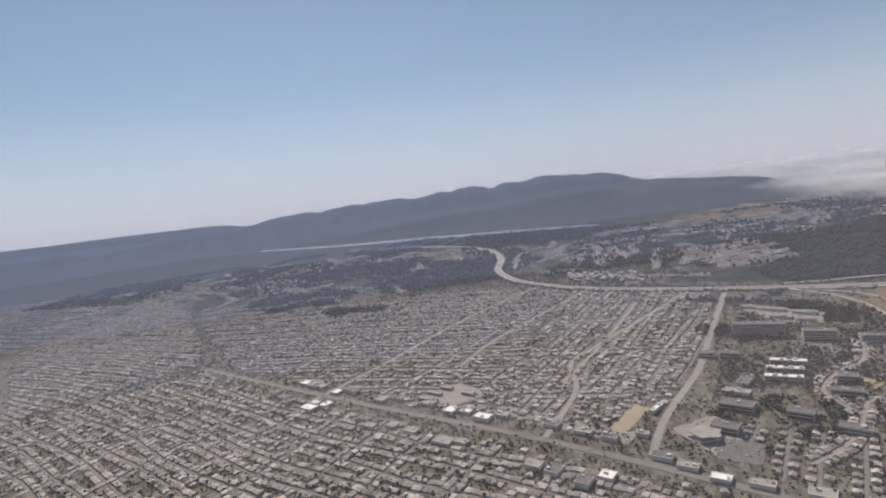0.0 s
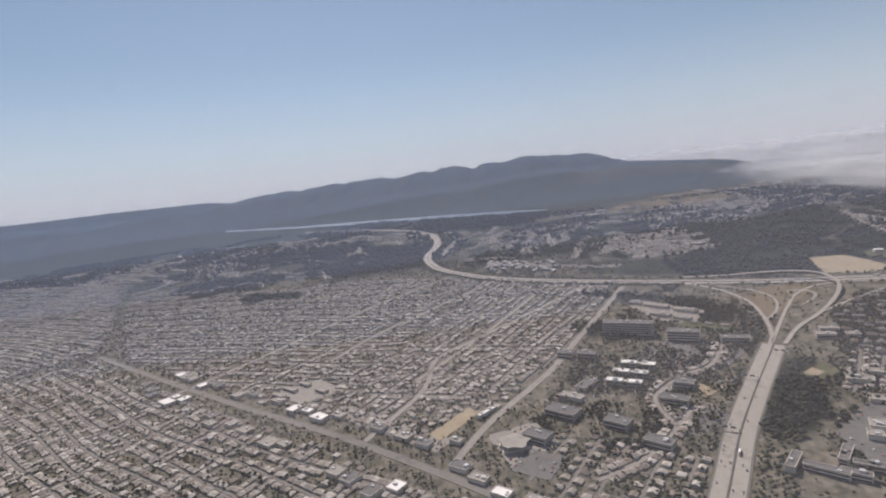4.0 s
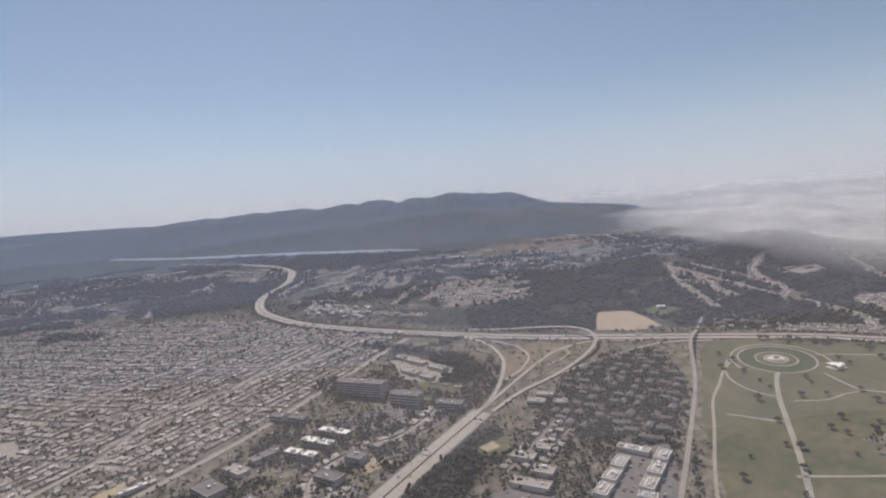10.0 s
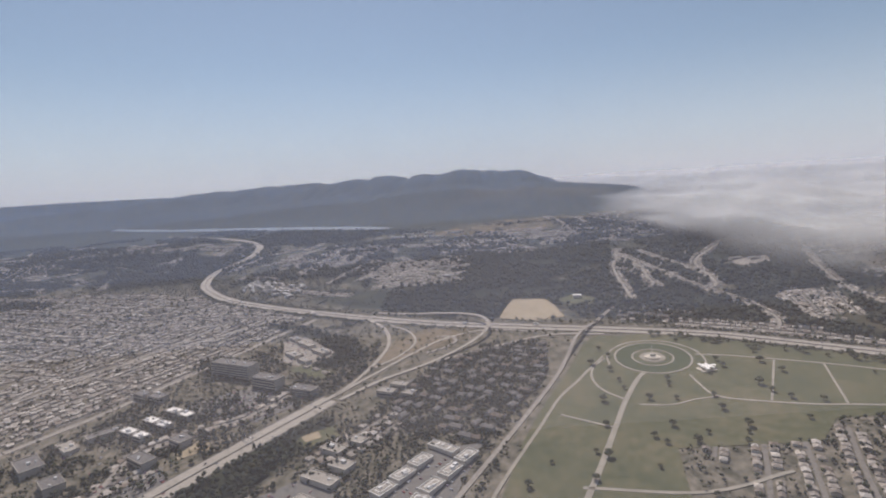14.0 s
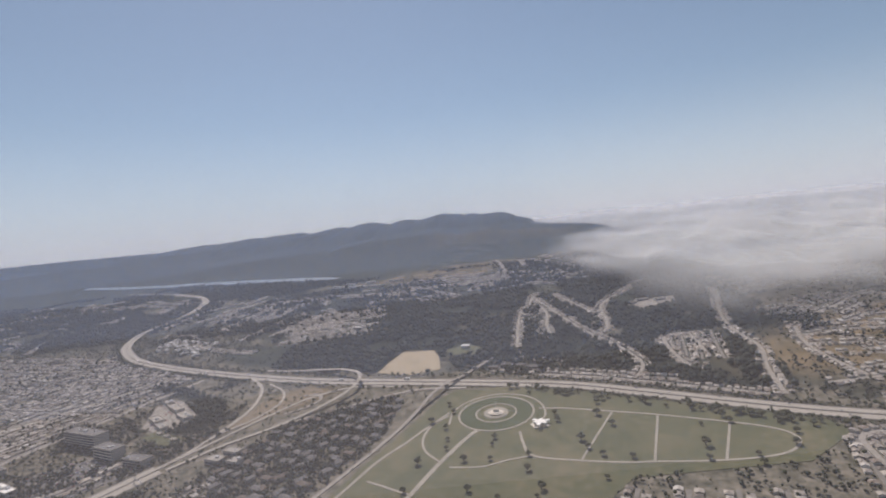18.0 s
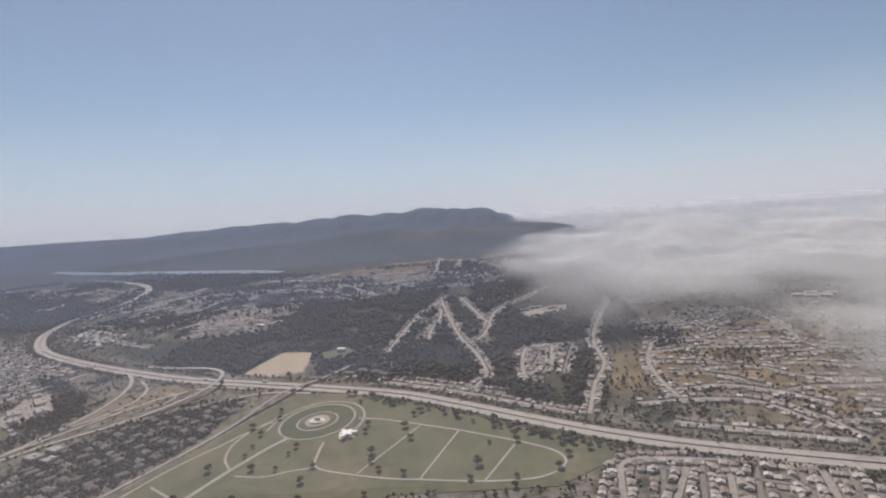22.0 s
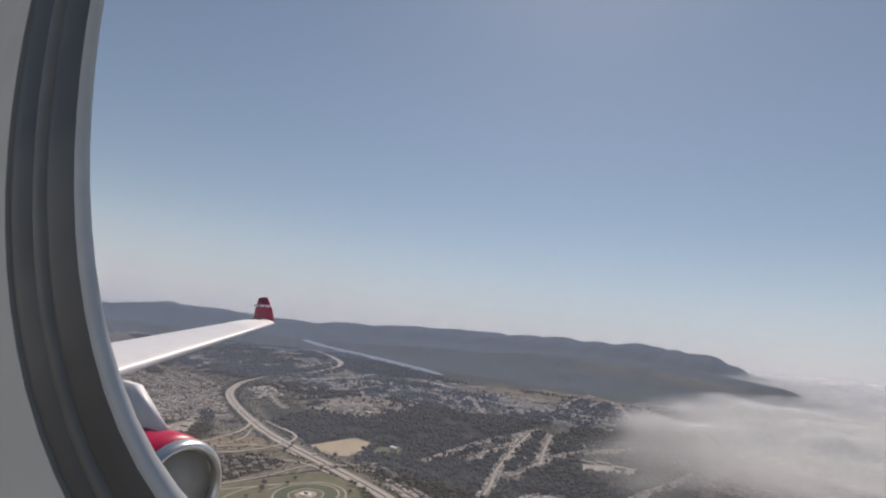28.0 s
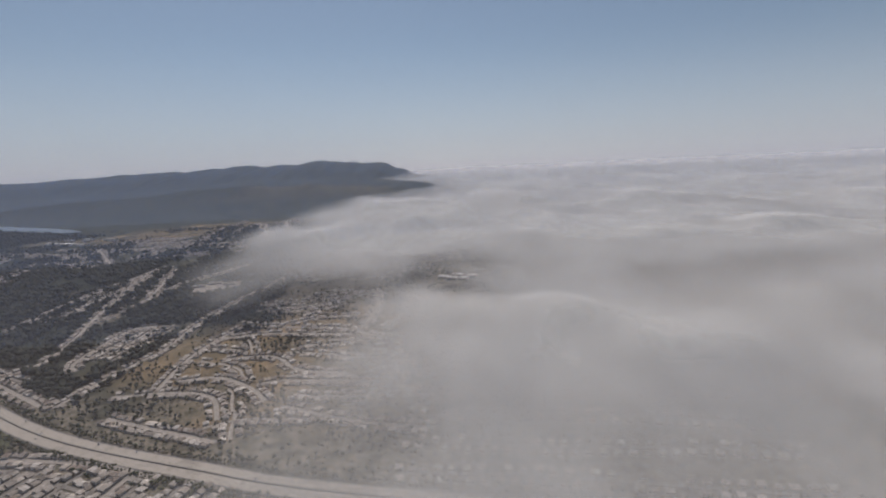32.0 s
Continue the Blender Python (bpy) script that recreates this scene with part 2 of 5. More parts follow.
def height(x, y):
    x, y = np.asarray(x, float), np.asarray(y, float)
    base = plain(x, y)
    base = np.where(base > 104, 104 + 6 * np.tanh((base - 104) / 25), base)
    shore = np.where(x < 230, 1340 - 0.5 * x, 1225 + 0.1 * (x - 230)) + 25
    rough = 1 + 0.35 * fbm(x / 300, y / 420, 5)
    gully = fbm(x / 160, y / 500, 11) * 0.5 + fbm(x / 60, y / 120, 15) * 0.25
    front = np.interp(x, FRONT_X, FRONT_Z) - 106
    up = smooth(0, 1, (y - shore) / np.maximum(2050 - shore, 200)) * (1 - 0.75 * smooth(2100, 2600, y))
    hill = front * up * (1 + 0.62 * gully * (1 - up * up * 0.7)) + 11 * up * fbm(x / 120, y / 500, 25, 4)
    back = np.interp(x, BACK_X, BACK_Z) - 114 + 16 * fbm(x / 170, y / 2500, 21, 3) + 20 * fbm(x / 58, y / 500, 22, 4)
    upb = smooth(1700, 3020, y) ** 1.2 * (1 - 0.9 * smooth(3050, 3900, y))
    far = back * upb * (1 + 0.7 * gully * (1 - upb))
    third = 125 * smooth(3600, 4400, y) * smooth(-1500, -2600, x) * (1 + 0.15 * rough)
    return base + np.maximum(np.maximum(hill, far), third)


def inside(px, py, poly):
    c = np.zeros(np.shape(px), bool)
    for (x0, y0), (x1, y1) in zip(poly, poly[1:] + poly[:1]):
        c ^= ((y0 > py) != (y1 > py)) & (px < (x1 - x0) * (py - y0) / ((y1 - y0) or 1e-9) + x0)
    return c


# stands of trees: centre, half sizes, turn in degrees
WOOD_STANDS = [
    (-110, 930, 120, 110, 10), (300, 655, 75, 38, -35), (480, 660, 110, 62, -20), (310, 480, 30, 40, 20), (650, 560, 38, 50, -10),
    (440, 590, 60, 30, -20), (690, 520, 30, 34, 10), (770, 600, 38, 50, 0), (862, 560, 34, 40, 0), (330, 905, 45, 22, 20), (245, 830, 14, 40, 35), (90, 830, 12, 40, -20),
    (560, 760, 80, 50, -10), (620, 650, 26, 60, 0), (150, 930, 26, 40, 30), (-250, 760, 60, 22, -15), (-330, 1080, 180, 90, -20),
    (770, 450, 46, 24, -20), (300, 310, 22, 60, -35), (60, 1150, 160, 50, -15), (590, 530, 26, 16, 0), (740, 720, 60, 50, 0),
    (195, 470, 40, 20, -25), (810, 690, 50, 36, 0), (460, 830, 90, 45, 0), (240, 560, 60, 12, -35), (-420, 900, 120, 60, -10),
]
DRY_LAND = [(905, 470, 90, 75, 0), (490, 1090, 120, 70, -5), (985, 520, 70, 60, 10), (600, 1180, 120, 50, 0), (400, 505, 40, 30, 30), (950, 400, 70, 50, 0)]


def stand_weight(x, y, stands, soft=0.25):
    w = np.zeros(np.shape(x))
    for cx, cy, a, b, turn in stands:
        c, s = math.cos(radians(turn)), math.sin(radians(turn))
        u, v = ((x - cx) * c + (y - cy) * s) / a, (-(x - cx) * s + (y - cy) * c) / b
        r = np.sqrt(u * u + v * v) + 0.55 * fbm(x / 60, y / 60, 31, 4)
        w = np.maximum(w, 1 - smooth(1 - soft, 1 + soft, r))
    return w


def sheet(name, xs, ys, z, mat, kind_label, land=None):
    nx, ny = len(xs), len(ys)
    X, Y = np.meshgrid(xs, ys)
    co = np.column_stack([X.ravel(), Y.ravel(), z.ravel()])
    i = (np.arange(ny - 1)[:, None] * nx + np.arange(nx - 1)).ravel()
    faces = np.column_stack([i, i + 1, i + nx + 1, i + nx])
    me = bpy.data.meshes.new(name)
    me.from_pydata(co.tolist(), [], faces.tolist())
    me.shade_smooth()
    if land is not None:
        a = me.color_attributes.new("land", "FLOAT_COLOR", "POINT")
        a.data.foreach_set("color", land.astype(np.float32).ravel())
    me.materials.append(mat)
    return tagged(new(name, me), kind_label, "", "", "structure")


def spaced(lo, fine_lo, fine_hi, hi, fine, growth=1.25, most=60):
    v = list(np.arange(fine_lo, fine_hi + fine, fine))
    step, p = fine, fine_lo
    left = []
    while p > lo:
        step = min(step * growth, most)
        p -= step
        left.append(p)
    step, p = fine, v[-1]
    while p < hi:
        step = min(step * growth, most)
        p += step
        v.append(p)
    return np.array(left[::-1] + v)


gx, gy = spaced(-6000, -650, 1250, 6000, 7.0), spaced(-1500, 150, 1350, 5600, 7.0, 1.15, 34)
GX, GY = np.meshgrid(gx, gy)
GZ = height(GX, GY)
VALLEY_RIM = [(25, 780), (95, 705), (182, 648), (290, 592), (395, 545), (487, 515), (567, 490), (642, 464), (690, 438), (750, 402), (798, 375), (850, 352)]
broken = smooth(-0.15, 0.35, fbm(GX / 120, GY / 90, 47, 4) + 0.3) * np.maximum(smooth(760, 860, GY) * 0.95, smooth(-350, -600, GX) * smooth(700, 820, GY))
wood = np.maximum(stand_weight(GX, GY, WOOD_STANDS), smooth(1230, 1330, GY + np.minimum(GX, 230) * 0.5) * np.where(GX < 700, 1, smooth(1250, 1500, GY)))
dry = np.maximum(stand_weight(GX, GY, DRY_LAND, 0.4) * (0.5 + 0.5 * (fbm(GX / 35, GY / 35, 41, 3) > -0.1)), 0)
dry = np.maximum(dry, 0.35 * smooth(0.0, 0.25, fbm(GX / 260, GY / 160, 45, 4)) * smooth(1500, 1900, GY) * smooth(200, 500, GX) * (1 - smooth(2000, 2100, GY)))
wood = np.maximum(np.maximum(wood, broken), smooth(1250, 1380, GY) * (GX < 330))
bank_y = np.interp(GX, [p[0] for p in VALLEY_RIM], [p[1] for p in VALLEY_RIM])
wood = np.maximum(wood, 0.85 * (GX > 60) * (GX < 850) * smooth(bank_y + 15, bank_y + 40, GY) * smooth(-0.35, 0.1, fbm(GX / 40, GY / 40, 49, 4)) * (1 - dry))
LAND = np.stack([wood, dry, np.zeros_like(wood), np.ones_like(wood)], -1)
sheet("ground", gx, gy, GZ, GROUND, "hilly ground with soil, scrub and dry grass", LAND)


# ---- helpers for meshes ----
def link_mesh(name, verts, faces, mats, parent=None, label="", index=None, smooth_faces=False):
    me = bpy.data.meshes.new(name)
    me.from_pydata(verts, [], faces)
    for m in mats:
        me.materials.append(m)
    if index is not None:
        me.polygons.foreach_set("material_index", np.asarray(index, np.int32))
    if smooth_faces:
        me.shade_smooth()
    me.update()
    ob = new(name, me)
    if parent is not None:
        ob.parent = parent
    if label:
        ob["label"] = label
    return ob


def part(name, bm, mat, parent, label=""):
    """Links a bmesh as one mesh object under a thing or a part."""
    me = bpy.data.meshes.new(name)
    bm.to_mesh(me)
    bm.free()
    me.materials.append(mat)
    ob = new(name, me)
    ob.parent = parent
    if label:
        ob["label"] = label
    return ob


def thing(name, x, y, z, turn=0, label="", category="", group="", kind=""):
    e = new(name)
    e.matrix_basis = pose(x, y, z, 0, 0, turn)
    return tagged(e, label, category, group, kind)


def box(bm, x0, x1, y0, y1, z0, z1, bevel=0.0):
    r = bmesh.ops.create_cube(bm, size=1)
    for v in r["verts"]:
        v.co = Vector(((x0 + x1) / 2 + v.co.x * (x1 - x0), (y0 + y1) / 2 + v.co.y * (y1 - y0), (z0 + z1) / 2 + v.co.z * (z1 - z0)))
    if bevel:
        bmesh.ops.bevel(bm, geom=list({e for v in r["verts"] for e in v.link_edges}), offset=bevel, segments=2, affect="EDGES", profile=0.5)
    return bm


def curve_through(pts, step=6.0):
    """Points along a smooth line through pts."""
    p = [Vector((a, b)) for a, b in pts]
    p = [2 * p[0] - p[1]] + p + [2 * p[-1] - p[-2]]
    out = []
    for i in range(1, len(p) - 2):
        n = max(2, int((p[i + 1] - p[i]).length / step))
        for k in range(n):
            t = k / n
            out.append(0.5 * (2 * p[i] + (p[i + 1] - p[i - 1]) * t + (2 * p[i - 1] - 5 * p[i] + 4 * p[i + 1] - p[i + 2]) * t * t + (3 * p[i] - p[i - 1] - 3 * p[i + 1] + p[i + 2]) * t**3))
    out.append(p[-2])
    return np.array([(v.x, v.y) for v in out])


def normals(c):
    d = np.gradient(c, axis=0)
    d /= np.linalg.norm(d, axis=1)[:, None] + 1e-9
    return np.column_stack([-d[:, 1], d[:, 0]])


ROAD_LINES = []


def ribbon(name, pts, width, lift, mat, label, offset=0.0, thick=0.5, kind="structure", rise=None, step=6.0, keep=True):
    """A road of real thickness that follows the ground."""
    c = curve_through(pts, step)
    nrm = normals(c)
    c = c + nrm * offset
    if keep:
        ROAD_LINES.append((c, width))
    a, b = c + nrm * width / 2, c - nrm * width / 2
    up = lift + (rise(np.linspace(0, 1, len(c))) if rise else 0)
    ha, hb = height(a[:, 0], a[:, 1]) + up, height(b[:, 0], b[:, 1]) + up
    n = len(c)
    v = np.concatenate([np.column_stack([a, ha]), np.column_stack([b, hb]), np.column_stack([a, ha - thick]), np.column_stack([b, hb - thick])])
    f = []
    for i in range(n - 1):
        f += [(i, n + i, n + i + 1, i + 1), (i, i + 1, 2 * n + i + 1, 2 * n + i), (n + i, 3 * n + i, 3 * n + i + 1, n + i + 1)]
    ob = link_mesh(name, v.tolist(), f, [mat])
    return tagged(ob, label, "", "", kind)


def patch(name, poly, lift, mat, label, kind="structure"):
    v = [(x, y, float(height(x, y)) + lift) for x, y in poly]
    bm = bmesh.new()
    fs = bm.faces.new([bm.verts.new(q) for q in v])
    if fs.normal.z < 0 or (fs.normal_update() or fs.normal.z < 0):
        fs.normal_flip()
    bmesh.ops.triangulate(bm, faces=[fs])
    e = bmesh.ops.extrude_face_region(bm, geom=list(bm.faces))
    me = bpy.data.meshes.new(name)
    for q in e["geom"]:
        if isinstance(q, bmesh.types.BMVert):
            q.co.z += 0.12
    bm.to_mesh(me)
    bm.free()
    me.materials.append(mat)
    return tagged(new(name, me), label, "", "", kind)


# ---- motorways ----
M280 = [(-420, 1420), (-160, 1260), (-50, 1150), (-12, 1060), (-3, 980), (-14, 905), (-5, 845), (25, 780), (95, 705), (182, 648), (290, 592), (395, 545), (487, 515), (567, 490), (642, 464), (690, 438), (750, 402), (798, 375), (850, 352), (925, 326), (1010, 300), (1200, 262), (1500, 220)]
M380 = [(150, 110), (190, 175), (222, 228), (250, 275), (288, 330), (330, 388)]
ribbon("motorway", M280, 6.0, 0.5, CONCRETE, "pale concrete motorway carriageway curving along the hills", 3.6)
ribbon("motorway", M280, 6.0, 0.5, CONCRETE, "pale concrete motorway carriageway curving along the hills", -3.6)
ribbon("verge", M280, 16, 0.2, VERGE, "dry brown verge beside the motorway", keep=False)
ribbon("motorway", M380, 7.8, 0.5, CONCRETE, "wide concrete motorway carriageway", 4.6)
ribbon("motorway", M380, 7.8, 0.5, CONCRETE, "wide concrete motorway carriageway", -4.6)
ribbon("verge", M380, 21, 0.2, VERGE, "dry verge beside the motorway", keep=False)
ribbon("median", M280, 0.7, 1.0, ASPHALT, "dark concrete barrier along the middle of the motorway", keep=False)
ribbon("median", M380, 0.7, 1.0, ASPHALT, "dark concrete barrier along the middle of the motorway", keep=False)
for side in (-1, 1):
    ribbon("shoulder", M280, 1.2, 0.42, ASPHALT, "grey asphalt shoulder of the motorway", side * 7.1, keep=False)
    ribbon("shoulder", M380, 1.3, 0.42, ASPHALT, "grey asphalt shoulder of the motorway", side * 9.1, keep=False)
ribbon("ramp", [(324, 384), (340, 410), (354, 455), (358, 498), (343, 545), (305, 585), (255, 615)], 3.5, 0.6, CONCRETE, "curved concrete motorway ramp")
ribbon("ramp", [(338, 386), (365, 415), (400, 441), (438, 477), (454, 504), (452, 530), (434, 548), (395, 568), (330, 592)], 3.7, 1.0, CONCRETE, "curved concrete motorway flyover ramp", rise=lambda u: 6 * np.sin(np.pi * np.clip((u - 0.25) / 0.7, 0, 1)) ** 2)
ribbon("ramp", [(331, 392), (352, 422), (386, 468), (412, 497), (450, 512), (500, 500)], 3.0, 0.6, CONCRETE, "straight concrete motorway ramp")
ribbon("ramp", [(352, 440), (372, 462), (384, 492), (376, 522), (352, 548)], 2.4, 0.5, CONCRETE, "narrow concrete slip road between the ramps")
ribbon("ramp", [(398, 466), (414, 476), (424, 490), (418, 503), (404, 504)], 3.2, 0.5, STREET, "narrow service road inside the loop")
ribbon("ramp", [(399, 441), (450, 465), (510, 487), (560, 480)], 3.0, 0.7, CONCRETE, "concrete ramp beside the motorway")

# ---- streets ----
MAIN = "grey main street lined with buildings"
ribbon("street", [(-430, 580), (-319, 505), (-154, 397), (-37, 324), (33, 276), (130, 205), (220, 140)], 6.4, 0.35, SIDE_STREET, MAIN)
ribbon("street", [(-9, 310), (29, 381), (36, 441), (71, 476), (168, 565), (215, 610)], 5, 0.35, STREET, MAIN)
ribbon("street", [(60, 270), (88, 319), (141, 388), (182, 458), (257, 587)], 6, 0.35, STREET, MAIN)
ribbon("street", [(-240, 430), (-179, 500), (-96, 607), (-27, 682), (40, 740)], 5, 0.35, STREET, MAIN)
ribbon("street", [(-80, 470), (-37, 537), (65, 646), (110, 690)], 4.5, 0.35, STREET, MAIN)
ribbon("street", [(20, 400), (79, 482), (151, 600)], 4.5, 0.35, STREET, MAIN)
ribbon("street", [(380, 160), (405, 215), (460, 315), (505, 401), (535, 473), (560, 512), (574, 535), (586, 552)], 3.2, 0.5, STREET, "grey street that crosses the motorway on a bridge", rise=lambda u: 4.5 * np.exp(-(((u - 0.80) / 0.08) ** 2)))
for line in (
    [(646, 805), (667, 694), (688, 600), (705, 552), (716, 499), (711, 477), (701, 462)],
    [(690, 584), (709, 599), (717, 633), (727, 702), (769, 761), (809, 808)],
    [(611, 572), (614, 610), (618, 658), (626, 715), (640, 748), (652, 735), (656, 690), (650, 640), (652, 600)],
    [(640, 748), (648, 790), (662, 812)],
    [(677, 794), (708, 682), (718, 655)],
    [(870, 720), (852, 664), (831, 603), (820, 551), (819, 500), (802, 454), (789, 405)],
    [(763, 466), (750, 480), (749, 520), (758, 557), (791, 558)],
    [(780, 561), (774, 501)],
    [(871, 540), (856, 499), (852, 462), (855, 421)],
    [(882, 571), (922, 579), (975, 615), (994, 621)],
    [(989, 622), (996, 579), (994, 535), (989, 510), (1007, 495), (1031, 490)],
    [(883, 469), (926, 467), (954, 440), (995, 428)],
    [(852, 514), (903, 518), (949, 510), (984, 503)],
    [(824, 416), (872, 416), (903, 405), (920, 375)],
    [(1033, 550), (1009, 509)],
    [(923, 561), (963, 588)],
    [(862, 434), (893, 436), (926, 416), (944, 395)],
    [(840, 386), (879, 370), (930, 350)],
    [(958, 387), (1012, 363), (1060, 350)],
    [(619, 1009), (604, 1248)],
    [(657, 1047), (659, 1177), (706, 1051)],
    [(678, 1166), (717, 1046), (748, 975)],
    [(706, 1211), (761, 1053), (783, 1030)],
    [(434, 987), (537, 861)],
    [(280, 1000), (404, 952), (530, 957), (612, 961), (720, 940)],
    [(788, 303), (791, 322), (799, 344), (830, 342), (870, 335), (910, 320)],
    [(812, 300), (829, 333)],
    [(839, 295), (849, 325)],
    [(898, 345), (895, 325), (886, 290)],
    [(629, 492), (690, 462), (779, 408)],
    [(213, 286), (212, 327), (243, 354), (270, 367), (294, 402)],
    [(150, 240), (189, 261), (234, 309)],
    [(16, 883), (37, 996), (90, 1050)],
    [(151, 754), (215, 705), (277, 675)],
    [(272, 750), (300, 800), (336, 790)],
    [(263, 880), (300, 840), (345, 845)],
):
    ribbon("street", line, 3.4, 0.4, STREET, "pale residential street winding along the hill")

# ---- cemetery ----
patch("lawn", [(446, 228), (472, 315), (492, 362), (513, 405), (538, 462), (552, 478), (572, 472), (600, 474), (637, 458), (690, 428), (745, 394), (789, 371), (799, 350), (758, 322), (661, 322), (640, 300), (560, 300), (545, 225)], 0.2, LAWN, "mown green cemetery lawn")
DRIVE = "pale cemetery drive between lawns"
for w, line in (
    (2.2, [(436, 228), (460, 282), (485, 332), (502, 367), (520, 392), (532, 410), (548, 428)]),
    (3.4, [(470, 205), (505, 270), (533, 330), (546, 358), (562, 387), (571, 399)]),
    (1.8, [(548, 433), (537, 416), (531, 395), (535, 375), (546, 360)]),
    (1.8, [(601, 390), (602, 374), (607, 356), (635, 345), (662, 338), (677, 336), (710, 331), (736, 330), (752, 333), (762, 341), (764, 352), (750, 366), (703, 391), (669, 406), (640, 418), (618, 424)]),
    (1.5, [(669, 406), (636, 346)]),
    (1.5, [(697, 393), (677, 336)]),
    (1.5, [(737, 374), (716, 331)]),
    (1.5, [(553, 352), (574, 349), (591, 354), (607, 356)]),
    (2.2, [(500, 270), (560, 262), (610, 275)]),
    (1.8, [(500, 345), (530, 326)]),
    (1.7, [(549, 412), (551, 432), (560, 447), (574, 456), (590, 458), (606, 452), (617, 440), (622, 424), (620, 408), (612, 400)]),
):
    ribbon("drive", line, w, 0.5, PATHWAY, DRIVE, step=4)


def ring(name, cx, cy, r0, r1, lift, mat, label, n=64):
    v, f = [], []
    for i in range(n):
        a = 2 * math.pi * i / n
        for r in (r0, r1):
            x, y = cx + r * math.cos(a), cy + r * math.sin(a)
            v.append((x, y, plain(x, y) + lift))
            v.append((x, y, plain(x, y) - 0.2))
        j = (i + 1) % n
        f += [(4 * i, 4 * i + 2, 4 * j + 2, 4 * j), (4 * i + 2, 4 * i + 3, 4 * j + 3, 4 * j + 2), (4 * i + 1, 4 * i, 4 * j, 4 * j + 1)]
    return tagged(link_mesh(name, v, f, [mat]), label, "", "", "structure")


CX, CY = 585, 424
ring("drive", CX, CY, 28.0, 29.7, 0.55, PATHWAY, "circular outer cemetery drive")
ring("lawn", CX, CY, 16.4, 27.8, 0.5, RING_LAWN, "dark green watered ring of lawn round the plaza")
ring("drive", CX, CY, 14.8, 16.2, 0.55, PATHWAY, "circular inner cemetery drive")
ring("plaza", CX, CY, 0.5, 9.5, 0.6, PATHWAY, "round paved plaza round the monument")

# ---- dry field, lawns, yards ----
patch("field", [(467, 543), (474, 572), (486, 606), (521, 596), (528, 572), (533, 534), (504, 528)], 0.3, DRY, "pale dry grass field")
patch("lawn", [(534, 592), (556, 605), (576, 585), (566, 565), (544, 566)], 0.3, LAWN, "small green lawn beside the field")
patch("field", [(425, 722), (441, 724), (452, 704), (444, 688), (430, 692)], 0.3, DRY, "small tan clearing in the woods")
patch("lawn", [(320, 335), (343, 350), (352, 336), (330, 322)], 0.3, LAWN, "green ball field")
patch("dirt", [(324, 337), (334, 343), (339, 335), (329, 330)], 0.5, DRY, "sandy ball field infield")
patch("lawn", [(285, 462), (322, 438), (312, 425), (275, 449)], 0.3, LAWN, "green sports lawn")
patch("lawn", [(-190, 735), (-168, 742), (-150, 708), (-172, 700)], 0.3, LAWN, "small green park")
patch("yard", [(753, 694), (817, 706), (809, 672), (765, 654)], 0.3, STREET, "pale paved school yard")
patch("yard", [(-118, 415), (-79, 430), (-49, 399), (-85, 379)], 0.3, STREET, "pale paved school yard")
patch("car_park", [(372, 250), (412, 312), (448, 318), (425, 245)], 0.25, ASPHALT, "asphalt car park round the school")
patch("car_park", [(300, 225), (300, 262), (338, 290), (366, 275), (345, 225)], 0.25, ASPHALT, "asphalt car park round the hall")
patch("car_park", [(250, 395), (300, 420), (320, 395), (280, 360)], 0.25, ASPHALT, "asphalt car park with trees")
patch("car_park", [(245, 520), (265, 530), (312, 480), (290, 452), (262, 470)], 0.25, STREET, "paved car park between shops")
patch("car_park", [(84, 300), (120, 312), (132, 280), (100, 260)], 0.2, STREET, "paved car park round the star-shaped hall")
patch("car_park", [(212, 395), (250, 420), (290, 398), (250, 362)], 0.2, ASPHALT, "asphalt car park below the office slabs")
patch("car_park", [(205, 295), (240, 312), (256, 290), (222, 272)], 0.2, ASPHALT, "asphalt car park between trees")
patch("car_park", [(-40, 372), (60, 300), (48, 286), (-52, 358)], 0.18, STREET, "paved car parks along the main street")
patch("dirt", [(236, 338), (252, 346), (264, 330), (246, 318)], 0.22, DRY, "bare tan slope between offices")
patch("car_park", [(98, 258), (122, 244), (136, 266), (112, 280)], 0.25, ASPHALT, "asphalt car park beside the main street")
patch("earth", [(350, 440), (395, 470), (430, 505), (400, 530), (365, 500)], 0.15, SCRUB, "bare brown earth between the ramps")
patch("earth", [(40, 310), (70, 343), (80, 333), (50, 300)], 0.3, DRY, "bare pale building plot")
patch("lake", [(-840, 1800), (-500, 1590), (-250, 1478), (0, 1352), (150, 1272), (215, 1232), (250, 1205), (232, 1196), (160, 1222), (20, 1292), (-120, 1352), (-330, 1450), (-560, 1560), (-830, 1745)], 2.0, WATER, "long blue reservoir below the forested ridge")

# ---- what is taken: roads, lawns, buildings ----
CELL, OX, OY, NX, NY = 1.5, -900, 60, 1500, 900
taken = np.zeros((NY, NX), bool)
cell_x, cell_y = np.meshgrid(OX + CELL * (np.arange(NX) + 0.5), OY + CELL * (np.arange(NY) + 0.5))


def take_disc(x, y, r):
    i, j, k = int((y - OY) / CELL), int((x - OX) / CELL), int(r / CELL) + 1
    if 0 <= i < NY and 0 <= j < NX:
        taken[max(0, i - k) : i + k + 1, max(0, j - k) : j + k + 1] |= (cell_x[max(0, i - k) : i + k + 1, max(0, j - k) : j + k + 1] - x) ** 2 + (cell_y[max(0, i - k) : i + k + 1, max(0, j - k) : j + k + 1] - y) ** 2 < r * r


